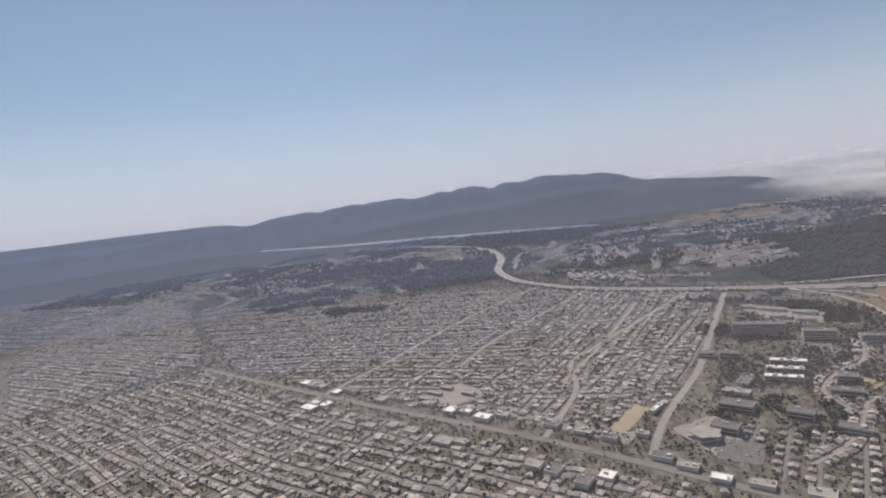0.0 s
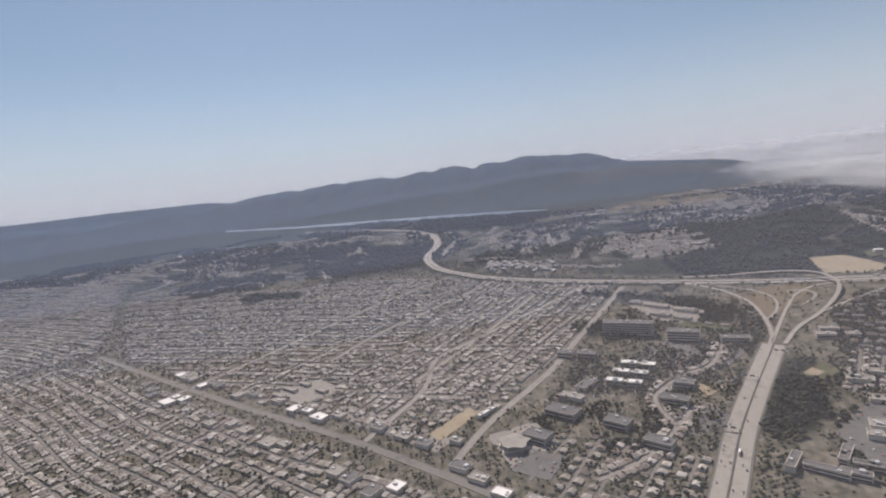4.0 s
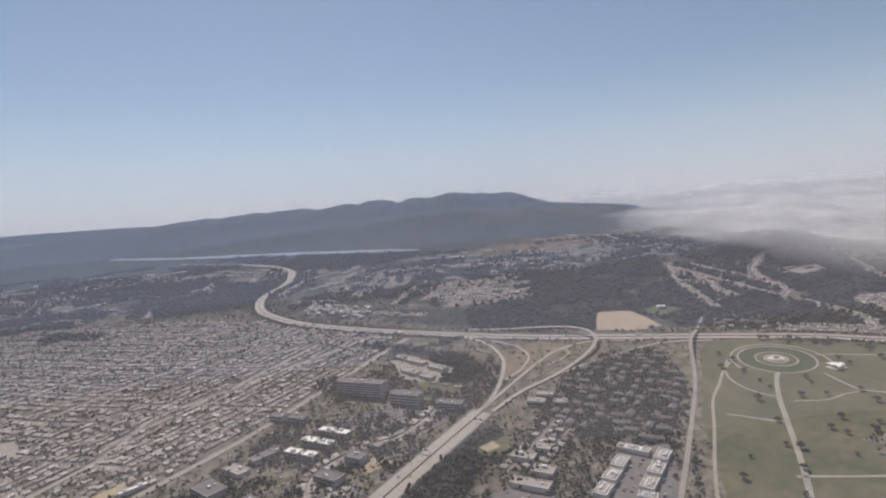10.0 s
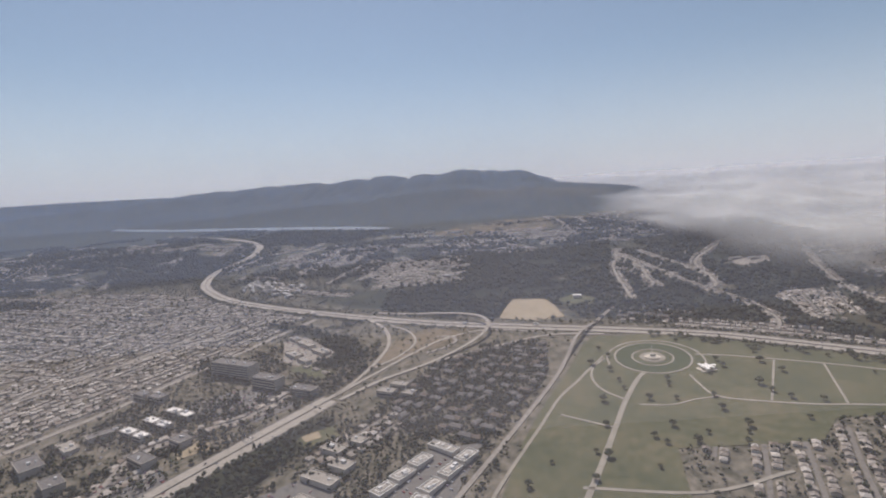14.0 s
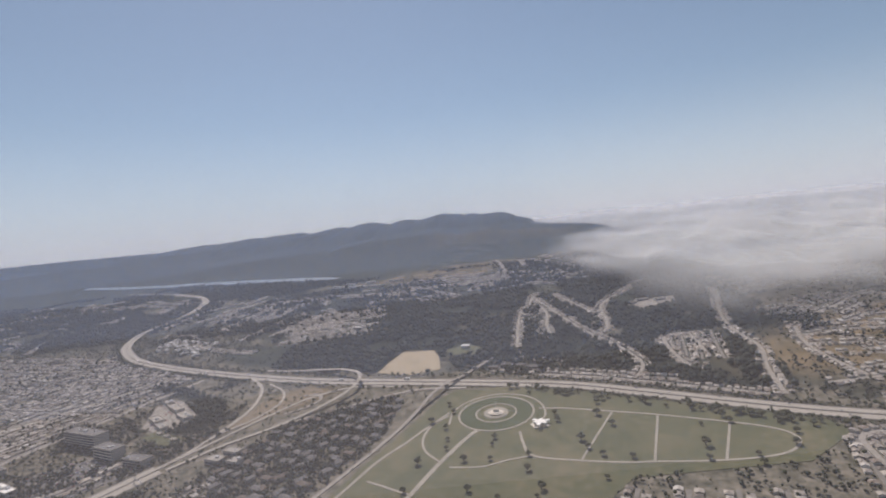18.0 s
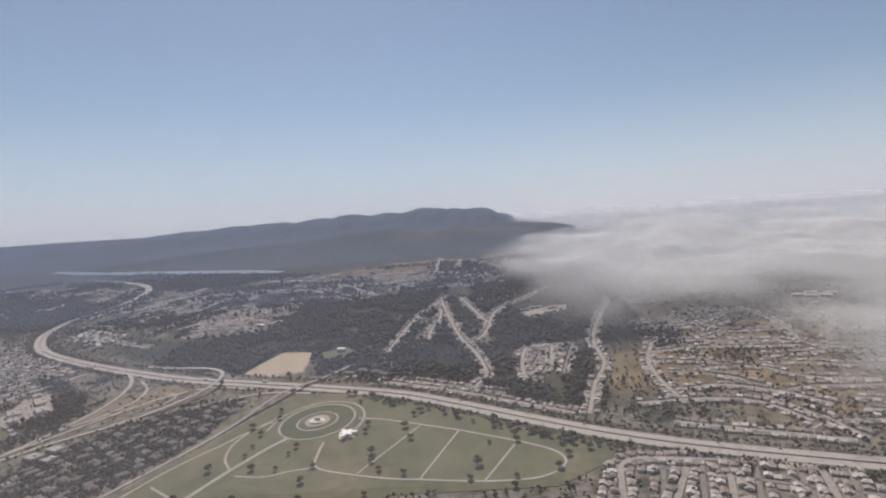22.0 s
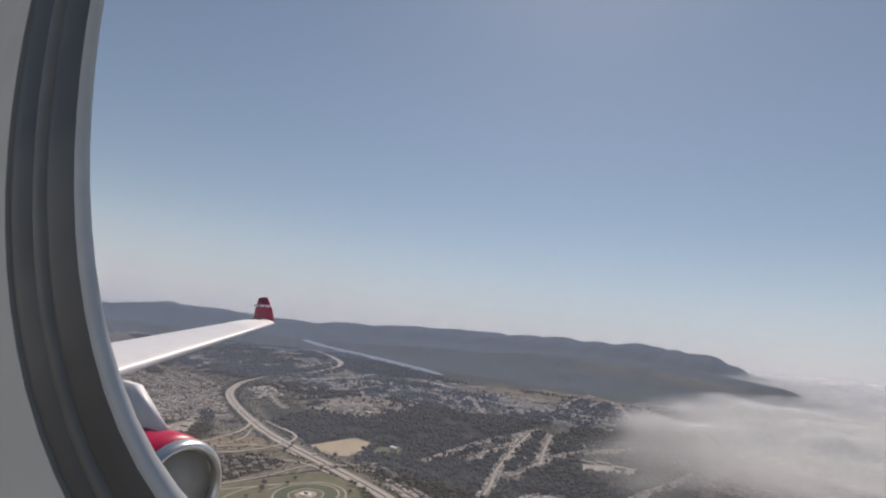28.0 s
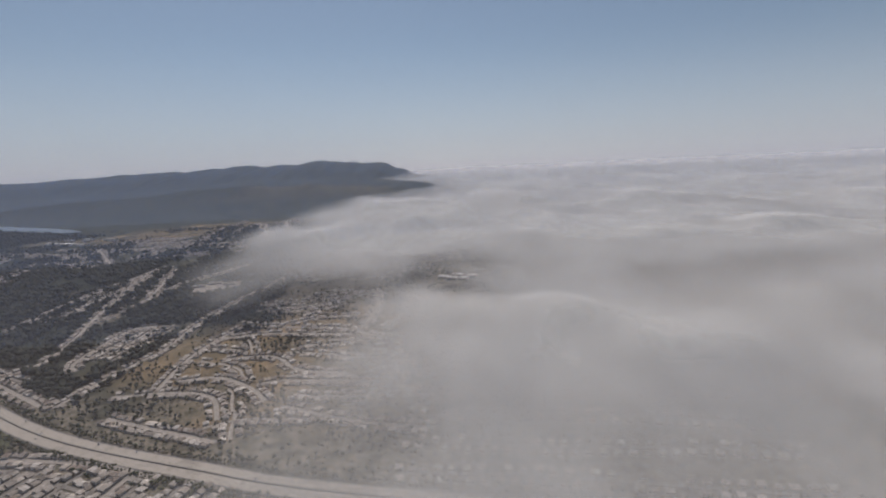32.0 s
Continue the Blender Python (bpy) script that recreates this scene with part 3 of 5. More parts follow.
def is_taken(x, y):
    i, j = np.clip(((np.asarray(y) - OY) / CELL).astype(int), 0, NY - 1), np.clip(((np.asarray(x) - OX) / CELL).astype(int), 0, NX - 1)
    return taken[i, j]


def take_poly(poly):
    global taken
    xs, ys = [p[0] for p in poly], [p[1] for p in poly]
    i0, i1 = max(0, int((min(ys) - OY) / CELL)), min(NY, int((max(ys) - OY) / CELL) + 1)
    j0, j1 = max(0, int((min(xs) - OX) / CELL)), min(NX, int((max(xs) - OX) / CELL) + 1)
    taken[i0:i1, j0:j1] |= inside(cell_x[i0:i1, j0:j1], cell_y[i0:i1, j0:j1], poly)


def take_line(c, half):
    for a, b in zip(c[:-1], c[1:]):
        n = max(1, int(np.linalg.norm(b - a) / 2))
        for k in range(n):
            p = a + (b - a) * k / n
            take_disc(p[0], p[1], half)


CEMETERY = [(446, 228), (472, 315), (492, 362), (513, 405), (538, 462), (552, 478), (572, 472), (600, 474), (637, 458), (690, 428), (745, 394), (789, 371), (799, 350), (758, 322), (661, 322), (640, 300), (560, 300), (545, 225)]
for c, w in ROAD_LINES:
    take_line(c, w / 2 + 1.6)
take_line(curve_through(M280), 9.0)
take_line(curve_through(M380), 11.5)
for poly in (
    CEMETERY, [(467, 543), (474, 572), (486, 606), (521, 596), (528, 572), (533, 534), (504, 528)],
    [(534, 592), (556, 605), (576, 585), (566, 565), (544, 566)], [(320, 335), (343, 350), (352, 336), (330, 322)],
    [(285, 462), (322, 438), (312, 425), (275, 449)], [(753, 694), (817, 706), (809, 672), (765, 654)], [(-118, 415), (-79, 430), (-49, 399), (-85, 379)],
    [(372, 250), (412, 312), (448, 318), (425, 245)], [(300, 225), (300, 262), (338, 290), (366, 275), (345, 225)], [(245, 520), (265, 530), (312, 480), (290, 452), (262, 470)],
    [(350, 440), (395, 470), (430, 505), (400, 530), (365, 500)], [(40, 310), (70, 343), (80, 333), (50, 300)], [(84, 300), (120, 312), (132, 280), (100, 260)], [(98, 258), (122, 244), (136, 266), (112, 280)],
):
    take_poly(poly)

on_road = taken.copy()  # roads and open ground, with no buildings

# ---- larger buildings ----
BUILDINGS = "larger buildings of the town"


def building(name, x, y, w, d, h, turn, wall, roof, label, category, floors=0, units=1, pitched=False, edge=None):
    """Walls, roof slab with parapet, bands of windows, and plant on the roof."""
    z = min(float(height(x + a, y + b)) for a in (-w / 3, w / 3) for b in (-d / 3, d / 3)) - 0.4
    b = thing(name, x, y, z, turn, label, category, BUILDINGS)
    part("wall", box(bmesh.new(), -w / 2, w / 2, -d / 2, d / 2, 0, h), wall, b)
    if pitched:
        bm = bmesh.new()
        rows = [[bm.verts.new((sx * (w / 2 + 0.4), sy * (d / 2 + 0.4), h)) for sy in (-1, 1)] + [bm.verts.new((sx * (w / 2 - d * 0.2), 0, h + d * 0.22))] for sx in (-1, 1)]
        (a, c, r), (a2, c2, r2) = rows
        for f in ((a, a2, r2, r), (c2, c, r, r2), (c, a, r), (a2, c2, r2)):
            bm.faces.new(f)
        part("roof", bm, roof, b)
    else:
        part("roof", box(bmesh.new(), -w / 2 - 0.15, w / 2 + 0.15, -d / 2 - 0.15, d / 2 + 0.15, h, h + 0.3), roof, b)
        for x0, x1, y0, y1 in ((-w / 2 - 0.2, w / 2 + 0.2, -d / 2 - 0.2, -d / 2 + 0.1), (-w / 2 - 0.2, w / 2 + 0.2, d / 2 - 0.1, d / 2 + 0.2), (-w / 2 - 0.2, -w / 2 + 0.1, -d / 2 + 0.1, d / 2 - 0.1), (w / 2 - 0.1, w / 2 + 0.2, -d / 2 + 0.1, d / 2 - 0.1)):
            part("parapet", box(bmesh.new(), x0, x1, y0, y1, h + 0.3, h + 0.75), edge or wall, b)
        rnd = random.Random(int(x * 7 + y))
        for k in range(units):
            ux, uy, us = rnd.uniform(-0.36, 0.36) * w, rnd.uniform(-0.3, 0.3) * d, rnd.uniform(0.6, 1.6)
            part("roof_unit", box(bmesh.new(), ux - us, ux + us, uy - us * 0.7, uy + us * 0.7, h + 0.3, h + 0.3 + us, 0.08), STEEL, b, "grey plant unit on the roof")
    for k in range(floors):
        z0 = h * (k + 0.28) / floors
        z1 = z0 + h / floors * 0.45
        for sy in (-1, 1):
            part("window_band", box(bmesh.new(), -w / 2 + 0.6, w / 2 - 0.6, sy * (d / 2 + 0.03) - 0.06, sy * (d / 2 + 0.03) + 0.06, z0, z1), GLASS, b, "dark band of windows")
    c, s = math.cos(radians(turn)), math.sin(radians(turn))
    take_poly([(x + u * (w / 2 + 1.5) * c - v * (d / 2 + 1.5) * s, y + u * (w / 2 + 1.5) * s + v * (d / 2 + 1.5) * c) for u, v in ((-1, -1), (1, -1), (1, 1), (-1, 1))])
    LAST[0] = b
    return b


LAST = [None]
building("office_tower", 226, 448, 46, 12, 13, -22, OFFICE, GREY_ROOF, "long grey-brown office slab with dark window bands", "office building", 6, 5)
building("office_tower", 268, 420, 27, 11, 9.5, -24, OFFICE, GREY_ROOF, "lower grey-brown office slab beside the long one", "office building", 4, 3)
building("office_building", 305, 402, 22, 10, 6, -20, OFFICE, GREY_ROOF, "low dark office building beside the motorway", "office building", 3, 2)
for k, (ox, oy) in enumerate(((189, 354), (198, 368), (208, 381))):
    building("office_building", ox, oy, 13, 7.5, 4.5, -26, OFFICE, WHITE_ROOF, "low office building with a bright white roof", "office building", 2, 2)
    building("office_building", ox + 14, oy - 7, 11, 7.5, 4.5, -26, OFFICE, WHITE_ROOF, "low office building with a bright white roof", "office building", 2, 2)
    building("office_link", ox + 7.6, oy - 3.8, 4.6, 3.4, 3.9, -26, OFFICE, WHITE_ROOF, "white-roofed link between two office buildings", "office building", 1, 0)
for ox, oy, w, d, t in ((142, 318, 24, 14, -38), (177, 296, 17, 12, -38), (223, 317, 20, 10, -30), (160, 415, 14, 9, -25), (178, 408, 16, 9, -25), (238, 338, 14, 10, -30), (120, 290, 18, 12, -38), (196, 268, 18, 10, -38)):
    building("office_building", ox, oy, w, d, 5, t, OFFICE, GREY_ROOF, "low brown office building among trees", "office building", 2, 2)
for ox, oy, w, d, t in ((272, 508, 26, 8, -42), (294, 486, 22, 9, -42), (268, 483, 20, 9, -42), (284, 466, 16, 7, -42), (255, 524, 12, 7, -42)):
    building("shop", ox, oy, w, d, 3.2, t, WALLS, FLAT_ROOF, "long low shop with a pale flat roof", "shop", 0, 2)
for ox, oy in ((290, 453), (301, 446), (312, 438)):
    building("pavilion", ox, oy, 6.5, 3.5, 1.6, -33, WALLS, FLAT_ROOF, "small pale pavilion on the sports lawn", "pavilion", 0, 0)
for ox, oy, w, d in ((330, 262, 17, 12), (345, 264, 12, 20), (331, 245, 12, 18), (318, 254, 8, 8)):
    building("hall", ox, oy, w, d, 3.6, -28, WALLS, FLAT_ROOF, "large hall with a pale grey flat roof", "hall", 0, 3)
SCHOOL = "cream school wing with a pale flat roof"
for ox, oy, w, d, t in ((392, 275, 14, 8, 54), (401, 287.5, 14, 8, 54), (410, 300, 14, 8, 54), (419, 276, 14, 8, 55), (428.5, 289, 14, 8, 55), (437.5, 302, 14, 8, 55), (423, 313, 7, 20, 54), (398, 252, 17, 8, -24), (414, 265, 10, 6, -24)):
    building("school_wing", ox, oy, w, d, 3.2, t, WALLS, FLAT_ROOF, SCHOOL, "school", 0, 2, edge=WHITE_ROOF)
    bm = bmesh.new()
    box(bm, -w * 0.34, w * 0.34, -d * 0.26, d * 0.26, 3.5, 3.95, 0.05)
    top = part("roof_curb", bm, WHITE_ROOF, LAST[0], "white raised roof curb")
    part("roof_panel", box(bmesh.new(), -w * 0.3, w * 0.3, -d * 0.2, d * 0.2, 3.93, 4.0), FLAT_ROOF, LAST[0])
for ox, oy, w, d, t in ((262, 238, 20, 5, 50), (274, 228, 22, 5, -40), (292, 240, 5, 20, -40), (300, 226, 22, 5, -30), (318, 222, 16, 5, -30), (286, 222, 14, 5, -35)):
    building("apartment_house", ox, oy, w, d, 3.8, t, WALLS, GREY_ROOF, "low apartment house round a yard", "apartment house", 2, 1)
for ox, oy, w, d, t in ((432, 243, 10, 7, 60), (440, 255, 9, 6, 60), (426, 232, 9, 6, 60)):
    building("depot", ox, oy, w, d, 2.6, t, WALLS, EARTH, "small depot shed with a tan roof beside the cemetery", "shed", 0, 0)
for ox, oy, w, d, t in ((374, 392, 14, 9, -20), (383, 402, 14, 8, -20), (392, 386, 10, 8, -20)):
    building("office_building", ox, oy, w, d, 4, t, OFFICE, FLAT_ROOF, "low office building beside the ramp", "office building", 1, 1)
rnd = random.Random(4)
for k in range(90):
    ox, oy = 96 + rnd.uniform(0, 1) * 100, 0
    oy = 742 - (ox - 124) * 0.55 + rnd.uniform(-16, 40)
    if is_taken(ox, oy) or is_taken(ox + 3, oy) or is_taken(ox - 3, oy):
        continue
    building("apartment_house", ox, oy, rnd.uniform(7, 12), rnd.uniform(4, 5.5), 3.4, rnd.choice((-35, 55, -30)), WALLS, WHITE_ROOF, "apartment house with a bright white roof", "apartment house", 2, 0)
    take_disc(ox, oy, 6)
for ox, oy, w, d, t, r in ((285, 1072, 34, 9, -20, WHITE_ROOF), (325, 1058, 40, 12, -20, WHITE_ROOF), (365, 1040, 30, 12, -20, FLAT_ROOF), (400, 1075, 30, 10, -20, FLAT_ROOF), (300, 1098, 22, 9, -20, FLAT_ROOF), (345, 1090, 20, 9, -20, WHITE_ROOF)):
    building("shop", ox, oy, w, d, 4, t, WALLS, r, "shopping centre block with a pale roof", "shop", 0, 1)
for ox, oy in ((1062, 651), (1072, 644), (1085, 640), (1078, 655), (1094, 648)):
    building("school_wing", ox, oy, 12, 7, 3.4, -25, WALLS, WHITE_ROOF, "white school building on the hilltop", "school", 1, 0)
for ox, oy, w, d in ((760, 690, 16, 5), (776, 699, 16, 5), (796, 692, 14, 6)):
    building("school_wing", ox, oy, w, d, 3, 12, WALLS, FLAT_ROOF, "pale school building beside its yard", "school", 1, 0)
building("school_wing", 403, 730, 14, 6, 3.4, -20, WALLS, WHITE_ROOF, "pale building among the woods of the hill", "school", 1, 0)
building("church", 556, 592, 9, 5, 4, -10, WALLS, WHITE_ROOF, "white church hall beside a lawn", "church", 0, 0, True)
for ox, oy in ((586, 518), (598, 522), (612, 516), (622, 508)):
    building("apartment_house", ox, oy, 10, 5.5, 3.6, -20, WALLS, GREY_ROOF, "grey-roofed apartment house beside the motorway", "apartment house", 2, 0, True)
def star_shelter(x, y, r, arms, h, label, name="chapel", cover=WHITE_ROOF, waist=0.42):
    """A flat white roof with uneven arms, on stone posts."""
    b = thing(name, x, y, float(height(x, y)) + 0.2, 15, label, "shelter")
    bm = bmesh.new()
    n = len(arms)
    rim = []
    for i, a in enumerate(arms):
        t0 = 2 * math.pi * i / n
        rim += [(r * a * math.cos(t0 - 0.16), r * a * math.sin(t0 - 0.16)), (r * a * math.cos(t0 + 0.16), r * a * math.sin(t0 + 0.16)), (waist * r * math.cos(t0 + math.pi / n), waist * r * math.sin(t0 + math.pi / n))]
    f = bm.faces.new([bm.verts.new((u, v, h)) for u, v in rim])
    e = bmesh.ops.extrude_face_region(bm, geom=[f])
    for q in e["geom"]:
        if isinstance(q, bmesh.types.BMVert):
            q.co.z += 0.5
    bmesh.ops.recalc_face_normals(bm, faces=bm.faces)
    part("roof", bm, cover, b)
    for i, a in enumerate(arms):
        t0 = 2 * math.pi * i / n
        u, v = 0.75 * r * a * math.cos(t0), 0.75 * r * a * math.sin(t0)
        part("post", box(bmesh.new(), u - 0.3, u + 0.3, v - 0.3, v + 0.3, -0.3, h), STONE, b)
    part("floor_slab", box(bmesh.new(), -r * 0.8, r * 0.8, -r * 0.6, r * 0.6, -0.3, 0.35), STONE, b)
    take_disc(x, y, r)


star_shelter(616, 397, 7.5, (1.0, 0.75, 0.9, 0.7, 1.05, 0.8), 2.4, "white star-shaped shelter on the cemetery lawn")
star_shelter(103, 284, 12, (1.0, 0.9, 1.0, 0.9, 0.95), 3.6, "many-sided hall with a tan flat roof", "hall", FLAT_ROOF, 0.75)
for ox, oy, w, d, t, r in ((-72, 366, 11, 7, -33, WHITE_ROOF), (-1, 326, 13, 9, -33, GREY_ROOF), (21, 310, 14, 9, -33, FLAT_ROOF), (38, 297, 12, 8, -33, GREY_ROOF), (66, 266, 14, 9, -33, GREY_ROOF), (78, 252, 13, 8, -33, FLAT_ROOF), (84, 330, 18, 4, 47, WHITE_ROOF), (168, 357, 24, 9, 50, GREY_ROOF), (152, 340, 20, 9, -35, FLAT_ROOF), (-108, 392, 14, 9, -33, FLAT_ROOF), (-40, 352, 12, 8, -33, FLAT_ROOF), (-140, 412, 14, 9, -33, GREY_ROOF), (92, 236, 12, 8, -33, WHITE_ROOF), (112, 226, 14, 8, -33, FLAT_ROOF), (62, 296, 9, 6, -33, FLAT_ROOF)):
    building("shop", ox, oy, w, d, 3.0, t, WALLS, r, "flat-roofed shop beside the main street", "shop", 0, 2)
for ox, oy, w, d, t in ((352, 288, 24, 9, -28), (346, 278, 24, 9, -28), (362, 300, 14, 10, -28), (352, 318, 16, 9, -28), (366, 326, 12, 8, -28)):
    if not is_taken(ox, oy):
        building("hall", ox, oy, w, d, 3.4, t, WALLS, FLAT_ROOF, "low school hall with a pale ridged roof", "hall", 0, 1)
for ox, oy, w, d in ((-112, 402, 18, 5), (-104, 412, 18, 5), (-92, 420, 14, 5), (-70, 402, 14, 6)):
    building("school_wing", ox, oy, w, d, 3, -35, WALLS, FLAT_ROOF, "pale school wing beside its yard", "school", 1, 0)
rnd = random.Random(9)
for k in range(64):
    u = rnd.uniform(-0.05, 1.0)
    side = rnd.choice((-1, 1)) * rnd.uniform(11, 26)
    ox, oy = -260 + 440 * u + 0.55 * side, 462 - 300 * u + 0.83 * side
    w, d = rnd.uniform(9, 18), rnd.uniform(7, 12)
    if is_taken(ox, oy) or is_taken(ox + 5, oy) or is_taken(ox - 5, oy) or is_taken(ox, oy + 5) or is_taken(ox, oy - 5):
        continue
    building("shop", ox, oy, w, d, rnd.uniform(2.4, 3.8), -34, WALLS, rnd.choice((WHITE_ROOF, FLAT_ROOF, FLAT_ROOF, GREY_ROOF)), "flat-roofed shop beside the main street", "shop", 0, 1)

# monument in the middle of the cemetery's round plaza
mon = thing("monument", CX, CY, plain(CX, CY) + 0.6, 0, "pale stone monument on a stepped round base", "monument")
for r, z0, z1 in ((6.0, 0, 0.35), (4.6, 0.35, 0.7)):
    bm = bmesh.new()
    bmesh.ops.create_cone(bm, segments=32, radius1=r, radius2=r, depth=z1 - z0, cap_ends=True, matrix=Matrix.Translation((0, 0, (z0 + z1) / 2)))
    part("step", bm, STONE, mon)
part("block", box(bmesh.new(), -2.2, 2.2, -0.8, 0.8, 0.7, 2.6, 0.1), STONE, mon)
bm = bmesh.new()
bmesh.ops.create_cone(bm, segments=12, radius1=0.16, radius2=0.08, depth=9, cap_ends=True, matrix=Matrix.Translation((0, 2.2, 5.2)))
part("flagpole", bm, STEEL, mon, "tall thin metal flagpole")


# ---- houses ----
def house_arrays(x, y, a, w, d, h, rh, hip):
    """Walls and roofs of many houses as plain arrays."""
    n = len(x)
    z = np.minimum.reduce([height(x + i, y + j) for i in (-2, 2) for j in (-2, 2)]) - 0.3
    c, s = np.cos(a), np.sin(a)

    def put(u, v, up):
        return np.stack([x + u * c - v * s, y + u * s + v * c, z + up], -1)

    o = np.zeros(n)
    e = 0.35
    v = [put(sx * w / 2, sy * d / 2, o + k * h) for k in (0, 1) for sx, sy in ((-1, -1), (1, -1), (1, 1), (-1, 1))]
    v += [put(sx * (w / 2 + e), sy * (d / 2 + e), h - 0.1) for sx, sy in ((-1, -1), (1, -1), (1, 1), (-1, 1))]
    r = w / 2 + e - hip * d * 0.45
    v += [put(-r, o, h + rh), put(r, o, h + rh)]
    V = np.stack(v, 1).reshape(-1, 3)
    quads = np.array([(0, 1, 5, 4), (1, 2, 6, 5), (2, 3, 7, 6), (3, 0, 4, 7), (8, 9, 13, 12), (10, 11, 12, 13)])
    tris = np.array([(9, 10, 13), (11, 8, 12)])
    base = (np.arange(n) * 14)[:, None, None]
    Q, T = (quads + base).reshape(-1, 4), (tris + base).reshape(-1, 3)
    idx = np.concatenate([np.tile([0, 0, 0, 0, 1, 1], n), np.ones(2 * n, int)])
    return V.tolist(), Q.tolist() + T.tolist(), idx


HOUSES = []  # x, y, angle


def row_of_houses(c, setback=6.0, gap=6.4, jitter=0.5, sides=(-1, 1), seed=1, poly=None):
    rr = random.Random(seed)
    nrm = normals(c)
    run = np.concatenate([[0], np.cumsum(np.linalg.norm(np.diff(c, axis=0), axis=1))])
    for side in sides:
        p = gap * rr.random()
        while p < run[-1]:
            x, y = np.interp(p, run, c[:, 0]), np.interp(p, run, c[:, 1])
            nx_, ny_ = np.interp(p, run, nrm[:, 0]), np.interp(p, run, nrm[:, 1])
            hx, hy = x + side * nx_ * (setback + rr.uniform(-jitter, jitter)), y + side * ny_ * (setback + rr.uniform(-jitter, jitter))
            p += gap * rr.uniform(0.9, 1.15)
            if rr.random() < 0.13 or is_taken(hx, hy) or (poly and not inside(np.array(hx), np.array(hy), poly)):
                continue
            HOUSES.append((hx, hy, math.atan2(-nx_, ny_) + rr.uniform(-0.05, 0.05)))
            take_disc(hx, hy, 1.9)


def neighbourhood(poly, turn, spacing, seed, width=2.4, gap=4.5, bend=4.0, cross=0.0, cross_turn=75, setback=4.5):
    """Parallel, slightly bent streets with houses on both sides, inside a polygon."""
    rr = random.Random(seed)
    P = np.array(poly, float)
    mid = P.mean(0)
    c, s = math.cos(radians(turn)), math.sin(radians(turn))
    U, V = (P - mid) @ np.array([c, s]), (P - mid) @ np.array([-s, c])
    lines = []
    v = V.min() + spacing * 0.4
    while v < V.max():
        u = np.arange(U.min(), U.max(), 5.0)
        w = v + bend * np.sin(u / 90 + seed) + bend * 0.5 * np.sin(u / 37 + v)
        lines.append(np.column_stack([mid[0] + u * c - w * s, mid[1] + u * s + w * c]))
        v += spacing * rr.uniform(0.92, 1.08)
    if cross:
        c2, s2 = math.cos(radians(turn + cross_turn)), math.sin(radians(turn + cross_turn))
        U2, V2 = (P - mid) @ np.array([c2, s2]), (P - mid) @ np.array([-s2, c2])
        v = V2.min() + cross * 0.5
        while v < V2.max():
            u = np.arange(U2.min(), U2.max(), 5.0)
            lines.append(np.column_stack([mid[0] + u * c2 - v * s2, mid[1] + u * s2 + v * c2]))
            v += cross * rr.uniform(0.8, 1.2)
    pieces = []
    for li in lines:
        ok = inside(li[:, 0], li[:, 1], poly) & (stand_weight(li[:, 0], li[:, 1], WOOD_STANDS) < 0.5)
        i = 0
        while i < len(li):
            if ok[i]:
                j = i
                while j + 1 < len(li) and ok[j + 1]:
                    j += 1
                if j - i > 3:
                    pieces.append(li[i : j + 1])
                i = j + 1
            else:
                i += 1
    for q in pieces:
        free = ~is_taken(q[:, 0], q[:, 1])
        ribbon("street", [tuple(map(float, p)) for p in q[:: max(1, len(q) // 12)]] + [tuple(map(float, q[-1]))], width, 0.28, SIDE_STREET, "straight residential street between rows of houses", keep=False, step=12)
    before = taken.copy()
    for q in pieces:
        take_line(q, width / 2 + 0.8)
    on_road[taken & ~before] = True
    for k, q in enumerate(pieces):
        row_of_houses(q, setback, gap, seed=seed * 100 + k, poly=poly)


STREETSIDE = []


def winding(poly, count, seed, lie, gap=4.7, width=3.2, swing=0.16):
    """Crooked hill streets of no fixed spacing, lying roughly along one direction, with houses on both sides."""
    rr = random.Random(seed)
    xs, ys = [p[0] for p in poly], [p[1] for p in poly]
    made = 0
    for k in range(count * 6):
        if made >= count:
            break
        x, y = rr.uniform(min(xs), max(xs)), rr.uniform(min(ys), max(ys))
        head = radians(lie + rr.gauss(0, 24) + (90 if rr.random() < 0.2 else 0))
        bend_, pts = rr.uniform(-0.05, 0.05), []
        for i in range(rr.randrange(9, 24)):
            if not inside(np.array(x), np.array(y), poly) or is_taken(x, y):
                break
            pts.append((x, y))
            head += bend_ + rr.gauss(0, swing)
            x, y = x + 8 * math.cos(head), y + 8 * math.sin(head)
        if len(pts) < 6:
            continue
        made += 1
        ribbon("street", pts, width, 0.3, STREET, "pale residential street winding along the hill", keep=False, step=8)
        c = curve_through(pts, 4)
        before = taken.copy()
        take_line(c, width / 2 + 0.8)
        on_road[taken & ~before] = True
        row_of_houses(c, 4.8, gap, 0.9, seed=seed * 100 + k, poly=poly)
        STREETSIDE.append(c)


VALLEY_CLUSTER = [(295, 695), (285, 840), (435, 845), (430, 692)]
